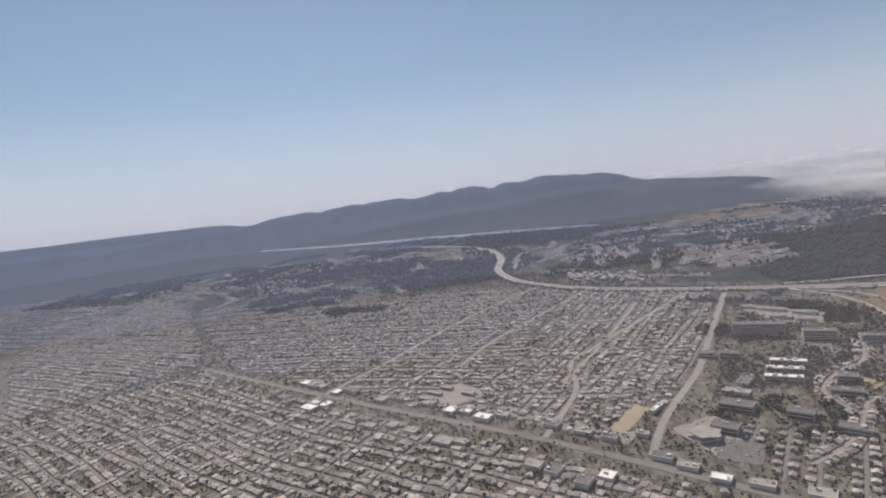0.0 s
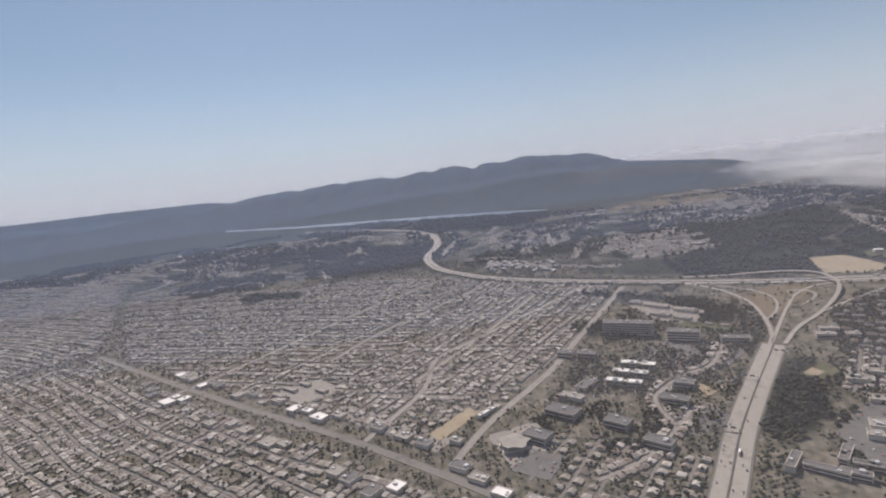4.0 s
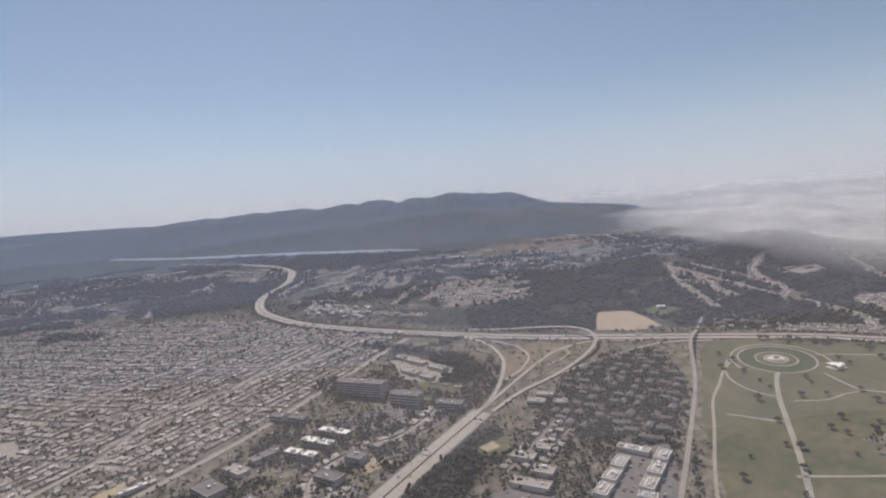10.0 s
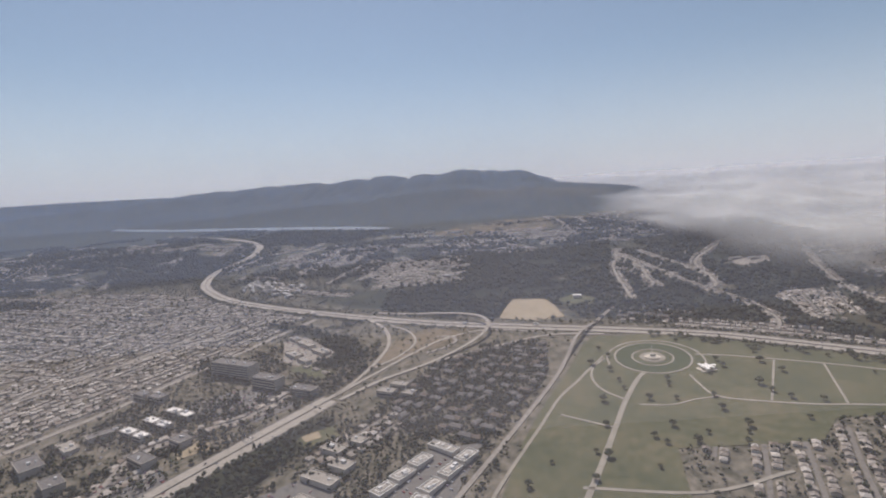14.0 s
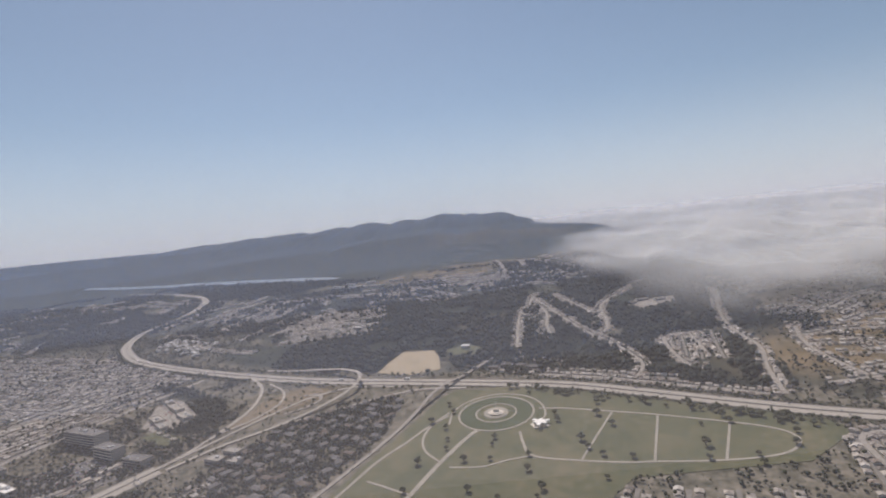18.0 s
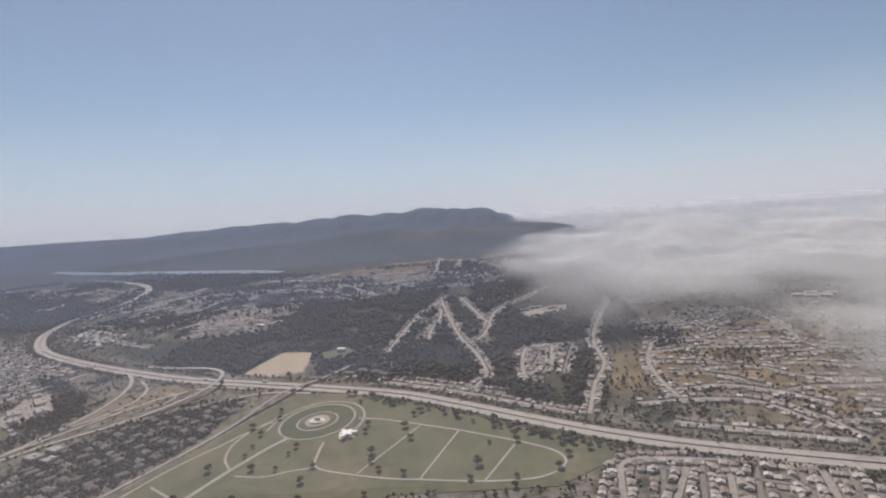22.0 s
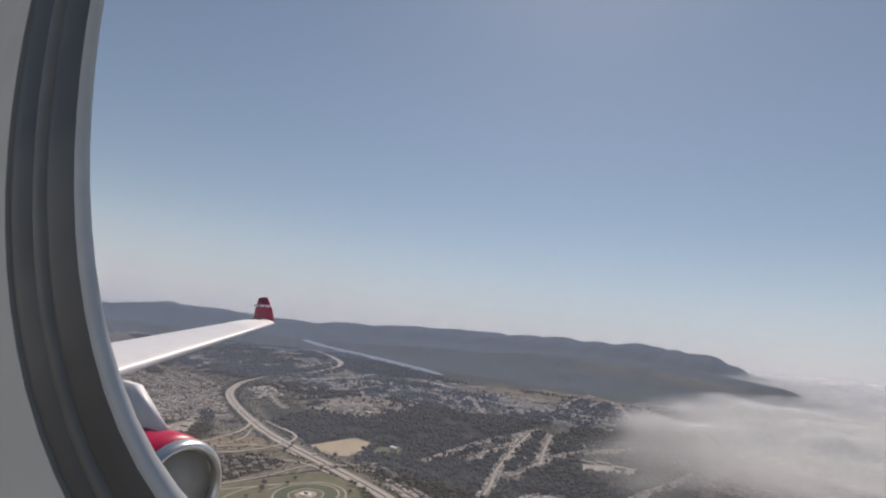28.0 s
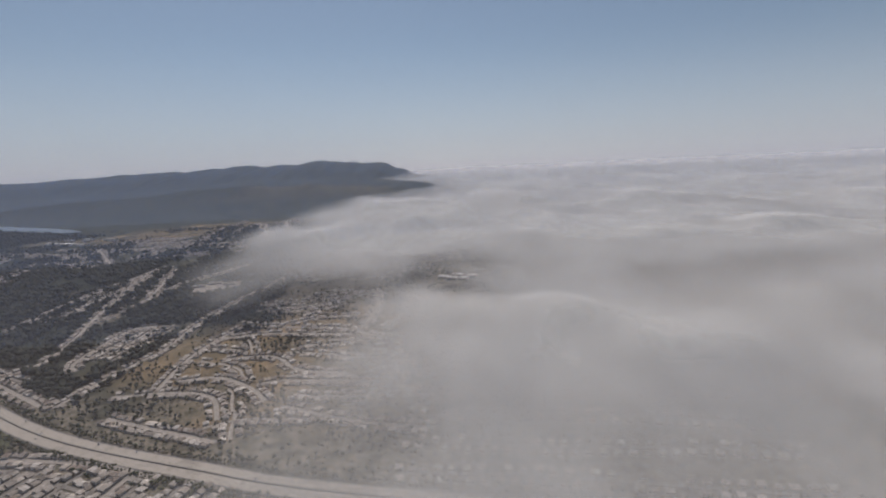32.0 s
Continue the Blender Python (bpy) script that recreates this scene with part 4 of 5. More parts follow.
# hill streets first, then the rows of the plain
for k, (c, w) in enumerate(list(ROAD_LINES)):
    if 3.35 < w < 3.45:
        row_of_houses(c, 4.7, 4.6, 0.7, seed=500 + k)
neighbourhood([(-380, 560), (-600, 880), (-237, 815), (-74, 775), (20, 735), (80, 700), (20, 560), (-20, 430), (-60, 345), (-154, 412)], -16, 26, 3, gap=4.4, cross=80, cross_turn=66, setback=4.8)
neighbourhood([(22, 560), (82, 698), (232, 605), (247, 575), (172, 440), (120, 372), (30, 345), (-50, 345), (-15, 430)], 56, 22, 4, gap=4.4, cross=95, cross_turn=-72, setback=4.7)
neighbourhood([(-430, 560), (-319, 490), (-154, 380), (-40, 308), (20, 262), (120, 195), (60, 110), (-200, 120), (-480, 300), (-640, 480)], -33, 21, 5, cross=60, cross_turn=90)
neighbourhood([(-640, 480), (-900, 800), (-800, 1120), (-620, 900), (-440, 600)], -25, 21, 7, cross=90)
neighbourhood([(-620, 1080), (-420, 960), (-240, 1010), (-200, 1180), (-380, 1260), (-560, 1240)], 25, 26, 9)
neighbourhood([(-240, 1180), (-60, 1190), (60, 1110), (-40, 1060)], -20, 24, 10)
winding([(15, 1060), (12, 880), (60, 800), (150, 740), (250, 740), (330, 860), (280, 1000), (80, 1120)], 26, 11, 55)
winding([(250, 1000), (300, 860), (420, 840), (560, 830), (680, 830), (740, 900), (700, 1020), (480, 1060), (300, 1100)], 16, 31, -15)
winding([(-1200, 1300), (-900, 880), (-560, 860), (-180, 830), (-60, 1000), (-80, 1140), (-300, 1280), (-700, 1400)], 60, 32, -10)
winding(VALLEY_CLUSTER, 22, 33, 20, swing=0.22)
neighbourhood([(262, 800), (300, 740), (360, 760), (400, 830), (330, 850)], 15, 17, 12)
neighbourhood([(300, 960), (430, 930), (560, 900), (640, 900), (620, 980), (480, 1030), (360, 1030)], -20, 48, 13)
neighbourhood([(560, 960), (640, 900), (760, 860), (820, 930), (760, 1040), (620, 1060)], 20, 46, 14)
neighbourhood([(745, 470), (742, 540), (770, 575), (805, 560), (790, 480)], 75, 15, 15)
winding([(830, 370), (845, 600), (940, 640), (1040, 600), (1150, 520), (1080, 400), (930, 345)], 34, 16, 10, gap=4.7, width=2.4)
neighbourhood([(-900, 820), (-1500, 900), (-1500, 1400), (-800, 1250), (-640, 940)], -20, 24, 27, gap=8)
neighbourhood([(576, 325), (650, 318), (740, 300), (740, 240), (570, 240)], 68, 23, 17, width=2.6, gap=4.8, setback=4.8)
neighbourhood([(775, 345), (800, 352), (920, 328), (1000, 290), (960, 220), (790, 240), (765, 300)], 70, 23, 18, width=2.6, gap=4.8, cross=60, cross_turn=90, setback=4.8)
neighbourhood([(640, 480), (700, 452), (790, 400), (800, 420), (720, 470), (660, 500)], -27, 13, 19)
neighbourhood([(1040, 420), (1250, 420), (1250, 250), (1040, 270)], -10, 27, 20, gap=7)
neighbourhood([(700, 1080), (860, 1060), (900, 1250), (700, 1260)], 60, 34, 23, gap=7)
neighbourhood([(870, 680), (1000, 660), (1100, 760), (900, 900)], 20, 22, 24)

# dark-roofed apartment rows between the ramp and the cemetery
rr = random.Random(21)
for v in range(-4, 6):
    for u in range(-5, 7):
        ax, ay = 445 + u * 14 * 0.55 - v * 12 * 0.83 + rr.uniform(-5, 5), 405 + u * 14 * 0.83 + v * 12 * 0.55 + rr.uniform(-5, 5)
        if inside(np.array(ax), np.array(ay), [(372, 371), (405, 437), (460, 479), (504, 475), (500, 410), (440, 300), (405, 330)]) and not is_taken(ax, ay):
            building("apartment_house", ax, ay, rr.uniform(5.5, 10), rr.uniform(4, 5.2), rr.uniform(2.6, 3.6), rr.choice((56, -34, 50, -28)), OFFICE, rr.choice((GREY_ROOF, GREY_ROOF, BROWN_ROOF)), "dark-roofed apartment house among trees", "apartment house", 0, 0, True)
neighbourhood([(330, 305), (365, 300), (400, 330), (440, 320), (380, 372), (350, 345)], 50, 16, 25, gap=7)
neighbourhood([(90, 270), (130, 215), (200, 150), (240, 230), (210, 262), (130, 300)], 52, 20, 26, gap=9)



def infill(poly, count, turn, seed, room=2.5):
    """Houses, garages and sheds on the lots between the rows."""
    rr_ = random.Random(seed)
    xs_, ys_ = [p[0] for p in poly], [p[1] for p in poly]
    for k in range(count):
        x, y = rr_.uniform(min(xs_), max(xs_)), rr_.uniform(min(ys_), max(ys_))
        if not inside(np.array(x), np.array(y), poly) or is_taken(x, y) or is_taken(x + room, y) or is_taken(x - room, y) or is_taken(x, y + room) or is_taken(x, y - room):
            continue
        HOUSES.append((x, y, radians(turn + rr_.choice((0, 90)) + rr_.gauss(0, 6))))
        take_disc(x, y, room)


infill([(-430, 580), (-319, 490), (-154, 380), (-40, 308), (20, 262), (130, 200), (60, 110), (-200, 120), (-480, 300), (-640, 480)], 2600, -33, 71)
infill([(-150, 420), (30, 300), (90, 330), (170, 440), (90, 470), (20, 440), (-60, 470)], 1400, -33, 72)
infill([(-380, 560), (-237, 815), (20, 735), (240, 600), (170, 440), (60, 330), (-154, 412)], 2600, -16, 73, 2.1)
infill([(578, 508), (640, 488), (652, 515), (612, 560), (582, 545)], 120, -20, 74)
infill([(640, 800), (662, 700), (684, 600), (714, 600), (716, 680), (735, 735), (790, 815)], 260, 70, 75)
infill([(612, 600), (660, 590), (650, 740), (618, 700)], 120, 80, 76)

H = np.array(HOUSES)
hr = np.random.default_rng(3)
hn = len(H)
HW, HD = hr.uniform(3.3, 4.6, hn), hr.uniform(3.6, 5.4, hn)
HH, HR, HIP = hr.uniform(1.3, 2.5, hn), hr.uniform(0.5, 0.95, hn), (hr.random(hn) < 0.45) * 1.0
lots = (H[:, 0] > 540) & (H[:, 1] < 352)
HW, HD = np.where(lots, HW * 0.85, HW), np.where(lots, HD * 0.85, HD)
slope = (H[:, 0] > 600) & (H[:, 1] > 352)
HW, HD = np.where(slope, HW * 0.84, HW), np.where(slope, HD * 0.84, HD)
near = np.where(H[:, 1] < 345)[0]
near = near[np.argsort(H[near, 1])][:300]
far = np.setdiff1d(np.arange(hn), near)
hills = far[H[far, 1] > 790]
far = far[H[far, 1] <= 790]
V, Fc, idx = house_arrays(H[hills, 0], H[hills, 1], H[hills, 2], HW[hills] * 1.1, HD[hills] * 1.1, HH[hills], HR[hills], HIP[hills])
tagged(link_mesh("hill_houses", V, Fc, [WHITEWASH, PALE_ROOFS], index=idx), "pale houses with light roofs among the trees of the hills", "houses", "", "stuff")
V, Fc, idx = house_arrays(H[far, 0], H[far, 1], H[far, 2], HW[far], HD[far], HH[far], HR[far], HIP[far])
tagged(link_mesh("houses", V, Fc, [WALLS, ROOFS], index=idx), "rows of small stucco houses with shingle roofs", "houses", "", "stuff")
# the nearest rows as single houses
kinds = []
for k in range(4):
    w, d, h, rh = 4.8 + k * 0.3, 4.0 + 0.2 * k, 1.7 + 0.25 * k, 0.75 + 0.1 * k
    b = thing("house", 0, 0, 0, 0, "small stucco house with a shingle roof", "house", "houses in rows")
    bm = box(bmesh.new(), -w / 2, w / 2, -d / 2, d / 2, 0, h)
    wl = part("wall", bm, WALL_ONE, b)
    bm = bmesh.new()
    hipk = 0.45 * d * (k % 2)
    rows_ = [[bm.verts.new((sx * (w / 2 + 0.35), sy * (d / 2 + 0.35), h - 0.1)) for sy in (-1, 1)] + [bm.verts.new((sx * (w / 2 + 0.35 - hipk), 0, h + rh))] for sx in (-1, 1)]
    (a, c, r), (a2, c2, r2) = rows_
    for f in ((a, a2, r2, r), (c2, c, r, r2), (c, a, r), (a2, c2, r2), (a, c, c2, a2)):
        bm.faces.new(f)
    part("roof", bm, ROOF_ONE, b)
    part("chimney", box(bmesh.new(), w * 0.2, w * 0.2 + 0.4, 0.3, 0.7, h, h + rh + 0.3), WALL_ONE, b)
    kinds.append(b)
for q, i in enumerate(near):
    zz = float(height(H[i, 0], H[i, 1])) - 0.35
    m = pose(H[i, 0], H[i, 1], zz, 0, 0, math.degrees(H[i, 2])) @ Matrix.Scale(0.72 if H[i, 0] > 540 else 0.85, 4)
    if q < 4:
        kinds[q].matrix_basis = m
    else:
        copy_thing(kinds[q % 4], m)

# ---- trees ----
def blob_template(seed, blobs, wide, tall):
    """A crown of several uneven clumps, each a deformed icosahedron with a rough outline."""
    bm = bmesh.new()
    rr = random.Random(seed)
    for k in range(blobs):
        a, r = rr.uniform(0, 6.28), wide * rr.uniform(0.15, 0.62) if k else 0
        zc, s = tall * (rr.uniform(0.3, 0.8) if k else 0.62), wide * rr.uniform(0.38, 0.6)
        o = bmesh.ops.create_icosphere(bm, subdivisions=1, radius=1)
        for v in o["verts"]:
            j = rr.uniform(0.72, 1.25)
            v.co = Vector((r * math.cos(a) + v.co.x * s * j, r * math.sin(a) + v.co.y * s * j, zc + v.co.z * s * 0.85 * j))
    bm.verts.index_update()
    vs, fs = np.array([v.co[:] for v in bm.verts]), np.array([[v.index for v in f.verts] for f in bm.faces])
    bm.free()
    return vs, fs


TEMPLATES = [blob_template(k, 2 + k % 2, 1.0, 1.7) for k in range(5)] + [blob_template(9 + k, 3, 0.75, 2.6) for k in range(2)]


SMALL_TEMPLATES = [blob_template(20 + k, 2, 1.0, 1.7) for k in range(5)] + [blob_template(26 + k, 2, 0.75, 2.6) for k in range(2)]
FAR_TEMPLATES = [blob_template(30 + k, 1, 1.5, 1.6) for k in range(5)] + [blob_template(40 + k, 1, 1.2, 2.2) for k in range(2)]


def plant(name, xs, ys, radii, mat, label, seed, shapes=TEMPLATES):
    rg = np.random.default_rng(seed)
    vs, fs, base = [], [], 0
    kind_ = rg.integers(0, len(shapes), len(xs))
    zs = height(xs, ys)
    for k, (tv, tf) in enumerate(shapes):
        sel = np.where(kind_ == k)[0]
        if not len(sel):
            continue
        a = rg.uniform(0, 6.28, len(sel))
        c, s, r = np.cos(a)[:, None], np.sin(a)[:, None], radii[sel][:, None]
        x = xs[sel][:, None] + r * (tv[:, 0] * c - tv[:, 1] * s)
        y = ys[sel][:, None] + r * (tv[:, 0] * s + tv[:, 1] * c)
        z = zs[sel][:, None] + r * tv[:, 2] * rg.uniform(0.8, 1.2, (len(sel), 1)) - 0.2
        vs.append(np.stack([x, y, z], -1).reshape(-1, 3))
        fs.append((tf[None] + (base + np.arange(len(sel)) * len(tv))[:, None, None]).reshape(-1, 3))
        base += len(sel) * len(tv)
    me = bpy.data.meshes.new(name)
    me.from_pydata(np.concatenate(vs).tolist(), [], np.concatenate(fs).tolist())
    me.shade_smooth()
    me.materials.append(mat)
    return tagged(new(name, me), label, "trees", "", "stuff")


tg = np.random.default_rng(8)
# the stands of trees
sx, sy = [], []
for cx, cy, a, b, turn in WOOD_STANDS:
    n = int(a * b * 4 / 11)
    u, v = tg.uniform(-1.25, 1.25, n) * a, tg.uniform(-1.25, 1.25, n) * b
    c, s = math.cos(radians(turn)), math.sin(radians(turn))
    sx.append(cx + u * c - v * s)
    sy.append(cy + u * s + v * c)
sx, sy = np.concatenate(sx), np.concatenate(sy)
valley = (sx > 120) & (sx < 860) & (sy < 920) & (sy > 24 + np.interp(sx, [p[0] for p in M280[8:]], [p[1] for p in M280[8:]]))
ok = (stand_weight(sx, sy, WOOD_STANDS, 0.2) > tg.uniform(0.25, 0.9, len(sx))) & ~is_taken(sx, sy) & ~valley
sx, sy = sx[ok], sy[ok]
plant("woods", sx, sy, tg.uniform(1.8, 3.4, len(sx)), WOODS, "dense dark woods of tall evergreen trees", 1)
# street and garden trees, between the houses
def road_at(x, y):
    return on_road[np.clip(((y - OY) / CELL).astype(int), 0, NY - 1), np.clip(((x - OX) / CELL).astype(int), 0, NX - 1)]


n = 72000
sx, sy = tg.uniform(-900, 1150, n), tg.uniform(130, 1260, n)
dens = smooth(-0.5, 0.6, fbm(sx / 60, sy / 60, 61, 4))
offices = inside(sx, sy, [(100, 280), (190, 440), (260, 540), (330, 590), (360, 440), (250, 270), (200, 200)]) | inside(sx, sy, [(300, 300), (372, 371), (405, 437), (460, 479), (504, 475), (500, 410), (420, 200), (280, 200)])
want = (0.4 + 0.6 * dens + 0.4 * offices) * np.where((sx < -450) | (sy > 950), 0.5, 1)
ok = ~road_at(sx, sy) & (~is_taken(sx, sy) | (tg.random(n) < 0.5)) & (tg.random(n) < want * 0.8) & (sy < 1310 - 0.5 * np.minimum(sx, 230))
sx, sy = sx[ok], sy[ok]
plant("garden_trees", sx, sy, 0.8 + 1.8 * tg.random(len(sx)) ** 1.7, LEAVES, "scattered garden and street trees between houses", 2, SMALL_TEMPLATES)
n = 18000
sx, sy = tg.uniform(100, 505, n), tg.uniform(200, 590, n)
ok = ~road_at(sx, sy) & (inside(sx, sy, [(100, 280), (190, 440), (260, 540), (330, 590), (360, 440), (250, 270), (200, 200)]) | inside(sx, sy, [(300, 300), (372, 371), (405, 437), (460, 479), (504, 475), (500, 410), (420, 200), (280, 200)]))
ok &= (~is_taken(sx, sy) | (tg.random(n) < 0.55)) & ((fbm(sx / 30, sy / 30, 64, 3) > -0.15) | (sx > 360))
plant("park_trees", sx[ok], sy[ok], np.where(sx[ok] < 360, tg.uniform(1.0, 2.6, ok.sum()), tg.uniform(0.9, 2.0, ok.sum())), WOODS, "leafy trees between the office buildings and apartments", 6)
n = 15000
sx, sy = tg.uniform(560, 1150, n), tg.uniform(330, 720, n)
ok = ~road_at(sx, sy) & ~inside(sx, sy, CEMETERY) & (fbm(sx / 28, sy / 28, 67, 3) > 0.0) & (sy > 24 + np.interp(sx, [p[0] for p in M280[8:]], [p[1] for p in M280[8:]])) & (~is_taken(sx, sy) | (tg.random(n) < 0.4))
plant("hill_garden_trees", sx[ok], sy[ok], tg.uniform(0.8, 2.1, ok.sum()), WOODS, "dark garden trees between the houses of the hills", 9)
n = 1500
sx, sy = tg.uniform(560, 800, n), tg.uniform(225, 345, n)
ok = ~road_at(sx, sy) & ~inside(sx, sy, CEMETERY) & (fbm(sx / 28, sy / 28, 68, 3) > -0.1) & (~is_taken(sx, sy) | (tg.random(n) < 0.3))
plant("cemetery_hedge", sx[ok], sy[ok], tg.uniform(0.8, 1.9, ok.sum()), WOODS, "trees and hedges along the edge of the cemetery", 10)
n = 5200
sx, sy = tg.uniform(365, 510, n), tg.uniform(295, 485, n)
ok = inside(sx, sy, [(372, 371), (405, 437), (460, 479), (504, 475), (500, 410), (440, 300), (405, 330)]) & ~road_at(sx, sy) & (~is_taken(sx, sy) | (tg.random(n) < 0.6)) & (fbm(sx / 20, sy / 20, 79, 3) > -0.2)
plant("apartment_trees", sx[ok], sy[ok], tg.uniform(1.1, 2.3, ok.sum()), WOODS, "dark trees between the apartment houses", 14)
n = 34000
sx, sy = tg.uniform(-620, 250, n), tg.uniform(170, 830, n)
ok = ~road_at(sx, sy) & ~is_taken(sx, sy) & (fbm(sx / 45, sy / 45, 78, 3) > -0.4) & (sx > -620 + 0.35 * (sy - 500))
plant("backyard_trees", sx[ok], sy[ok], 0.7 + 1.5 * tg.random(ok.sum()) ** 1.4, WOODS, "small dark trees in the back yards of the town", 15, SMALL_TEMPLATES)
n = 420
sx, sy = tg.uniform(335, 455, n), tg.uniform(400, 575, n)
ok = inside(sx, sy, [(336, 410), (360, 470), (352, 545), (400, 560), (440, 535), (446, 505), (420, 470), (370, 425)]) & (tg.random(n) < 0.6)
for c_, w_ in ROAD_LINES:
    ok &= np.min(np.hypot(sx[:, None] - c_[:, 0], sy[:, None] - c_[:, 1]), axis=1) > w_ / 2 + 1.2
plant("interchange_shrubs", sx[ok], sy[ok], tg.uniform(0.7, 2.0, ok.sum()), LEAVES, "shrubs and trees on the dry ground between the ramps", 13)
# wooded hills on the far side of the long curve
n = 42000
sx, sy = tg.uniform(-1300, 900, n), tg.uniform(780, 1420, n)
ok = (sy < 1300 - 0.5 * np.minimum(sx, 340)) & (sy > 830 - 0.35 * (np.minimum(sx, 100) + 100)) & (fbm(sx / 110, sy / 90, 69, 4) > np.where(sx > 150, -0.3, -0.08)) & ~((sx > -900) & is_taken(sx, sy))
plant("far_woods", sx[ok], sy[ok], tg.uniform(1.8, 4.0, ok.sum()), WOODS, "dark woods on the low hills before the lake", 7, FAR_TEMPLATES)
# unbroken woods in the valleys beyond the motorway
n = 40000
sx, sy = tg.uniform(120, 880, n), tg.uniform(400, 930, n)
bank = np.interp(sx, [p[0] for p in M280[8:]], [p[1] for p in M280[8:]])
east = np.interp(sy, [400, 560, 620, 930], [800, 835, 880, 900])
ok = (sy > bank + 24) & (sx < east) & ~is_taken(sx, sy) & ~is_taken(sx + 2, sy) & ~is_taken(sx - 2, sy) & (fbm(sx / 45, sy / 45, 66, 4) > -0.30 + 0.4 * smooth(760, 900, sy)) & ((sx > 330) | (sy > 880 - 0.6 * sx))
ok &= ~inside(sx, sy, [(110, 730), (230, 660), (240, 780), (130, 800)]) & ~(inside(sx, sy, VALLEY_CLUSTER) & (fbm(sx / 25, sy / 25, 77, 3) > -0.3))
sx, sy = sx[ok], sy[ok]
plant("valley_woods", sx, sy, 1.6 + 2.6 * tg.random(len(sx)) ** 1.3, WOODS, "dark unbroken woods in the valleys between the streets", 5, FAR_TEMPLATES)
# belts of trees along the motorways
bx, by = [], []
for line, off, keep_ in ((M280, 13, 0.75), (M280, -13, 0.8), (M280, 17, 0.5), (M280, -16, 0.6), (M380, 14, 0.8), (M380, -14, 0.9), (M380, -18, 0.9), (M380, -24, 0.9), (M380, -30, 0.9), (M380, 26, 0.5)):
    c = curve_through(line, 3.5)
    c = c + normals(c) * off + tg.uniform(-3, 3, c.shape)
    c = c[(tg.random(len(c)) < keep_)]
    bx.append(c[:, 0])
    by.append(c[:, 1])
bx, by = np.concatenate(bx), np.concatenate(by)
ok = (~is_taken(bx, by)) & (by < 1250)
plant("roadside_trees", bx[ok], by[ok], tg.uniform(1.2, 2.4, ok.sum()), LEAVES, "belts of trees and shrubs along the motorways", 3)
bx, by = [], []
for off in (-8.6, -10.2, -11.8, 8.8, 10.4):
    c = curve_through(M280, 1.7)
    c = c + normals(c) * off + tg.uniform(-0.5, 0.5, c.shape)
    c = c[(tg.random(len(c)) < 0.8) & (c[:, 1] < 900) & ((c[:, 0] < 300) | (c[:, 0] > 610))]
    bx.append(c[:, 0])
    by.append(c[:, 1])
bx, by = np.concatenate(bx), np.concatenate(by)
plant("verge_shrubs", bx, by, 0.7 + 1.2 * tg.random(len(bx)) ** 2, LEAVES, "low shrubs on the verges of the motorway", 11)


def tree(x, y, r, seed):
    """Tapered trunk with limbs and a crown of many uneven clumps."""
    rr = random.Random(seed)
    t = thing("tree", x, y, float(height(x, y)) + 0.1, 0, "broad dark green tree on the cemetery lawn", "tree", "trees of the cemetery")
    bm = bmesh.new()
    bmesh.ops.create_cone(bm, segments=8, radius1=0.14 * r, radius2=0.07 * r, depth=1.1 * r, matrix=Matrix.Translation((0, 0, 0.55 * r)))
    for k in range(4):
        a = k * 1.57 + rr.uniform(-0.4, 0.4)
        m = Matrix.Translation((0.25 * r * math.cos(a), 0.25 * r * math.sin(a), 1.15 * r)) @ Euler((0, 0.7, a)).to_matrix().to_4x4()
        bmesh.ops.create_cone(bm, segments=6, radius1=0.06 * r, radius2=0.025 * r, depth=0.8 * r, matrix=m)
    part("trunk", bm, BARK, t)
    bm = bmesh.new()
    for k in range(24):
        a, q = rr.uniform(0, 6.28), rr.random() ** 0.5
        m = Matrix.Translation((q * 0.85 * r * math.cos(a), q * 0.85 * r * math.sin(a), r * (0.95 + 0.75 * rr.random() * (1.15 - q * q))))
        o = bmesh.ops.create_icosphere(bm, subdivisions=1, radius=r * rr.uniform(0.2, 0.36), matrix=m)
        for v in o["verts"]:
            v.co += Vector([rr.uniform(-0.08, 0.08) * r for _ in range(3)])
    part("crown", bm, LEAVES, t)
    return t


trees = [tree(640, 370, 3.0, 1), tree(664, 386, 2.4, 2), tree(602, 340, 2.6, 3)]
rr = random.Random(12)
n = 0
while n < 95:
    if n < 40:
        u = rr.random()
        x, y = 600 + 195 * u + rr.uniform(-4, 4), 470 - 112 * u + rr.uniform(-6, 3)
    else:
        x, y = rr.uniform(450, 790), rr.uniform(240, 460)
    if not inside(np.array(x), np.array(y), CEMETERY) or (x - CX) ** 2 + (y - CY) ** 2 < 30**2:
        continue
    n += 1
    s = rr.uniform(0.55, 1.1)
    copy_thing(rr.choice(trees), pose(x, y, float(height(x, y)) + 0.1, 0, 0, rr.uniform(0, 360)) @ Matrix.Scale(s, 4))

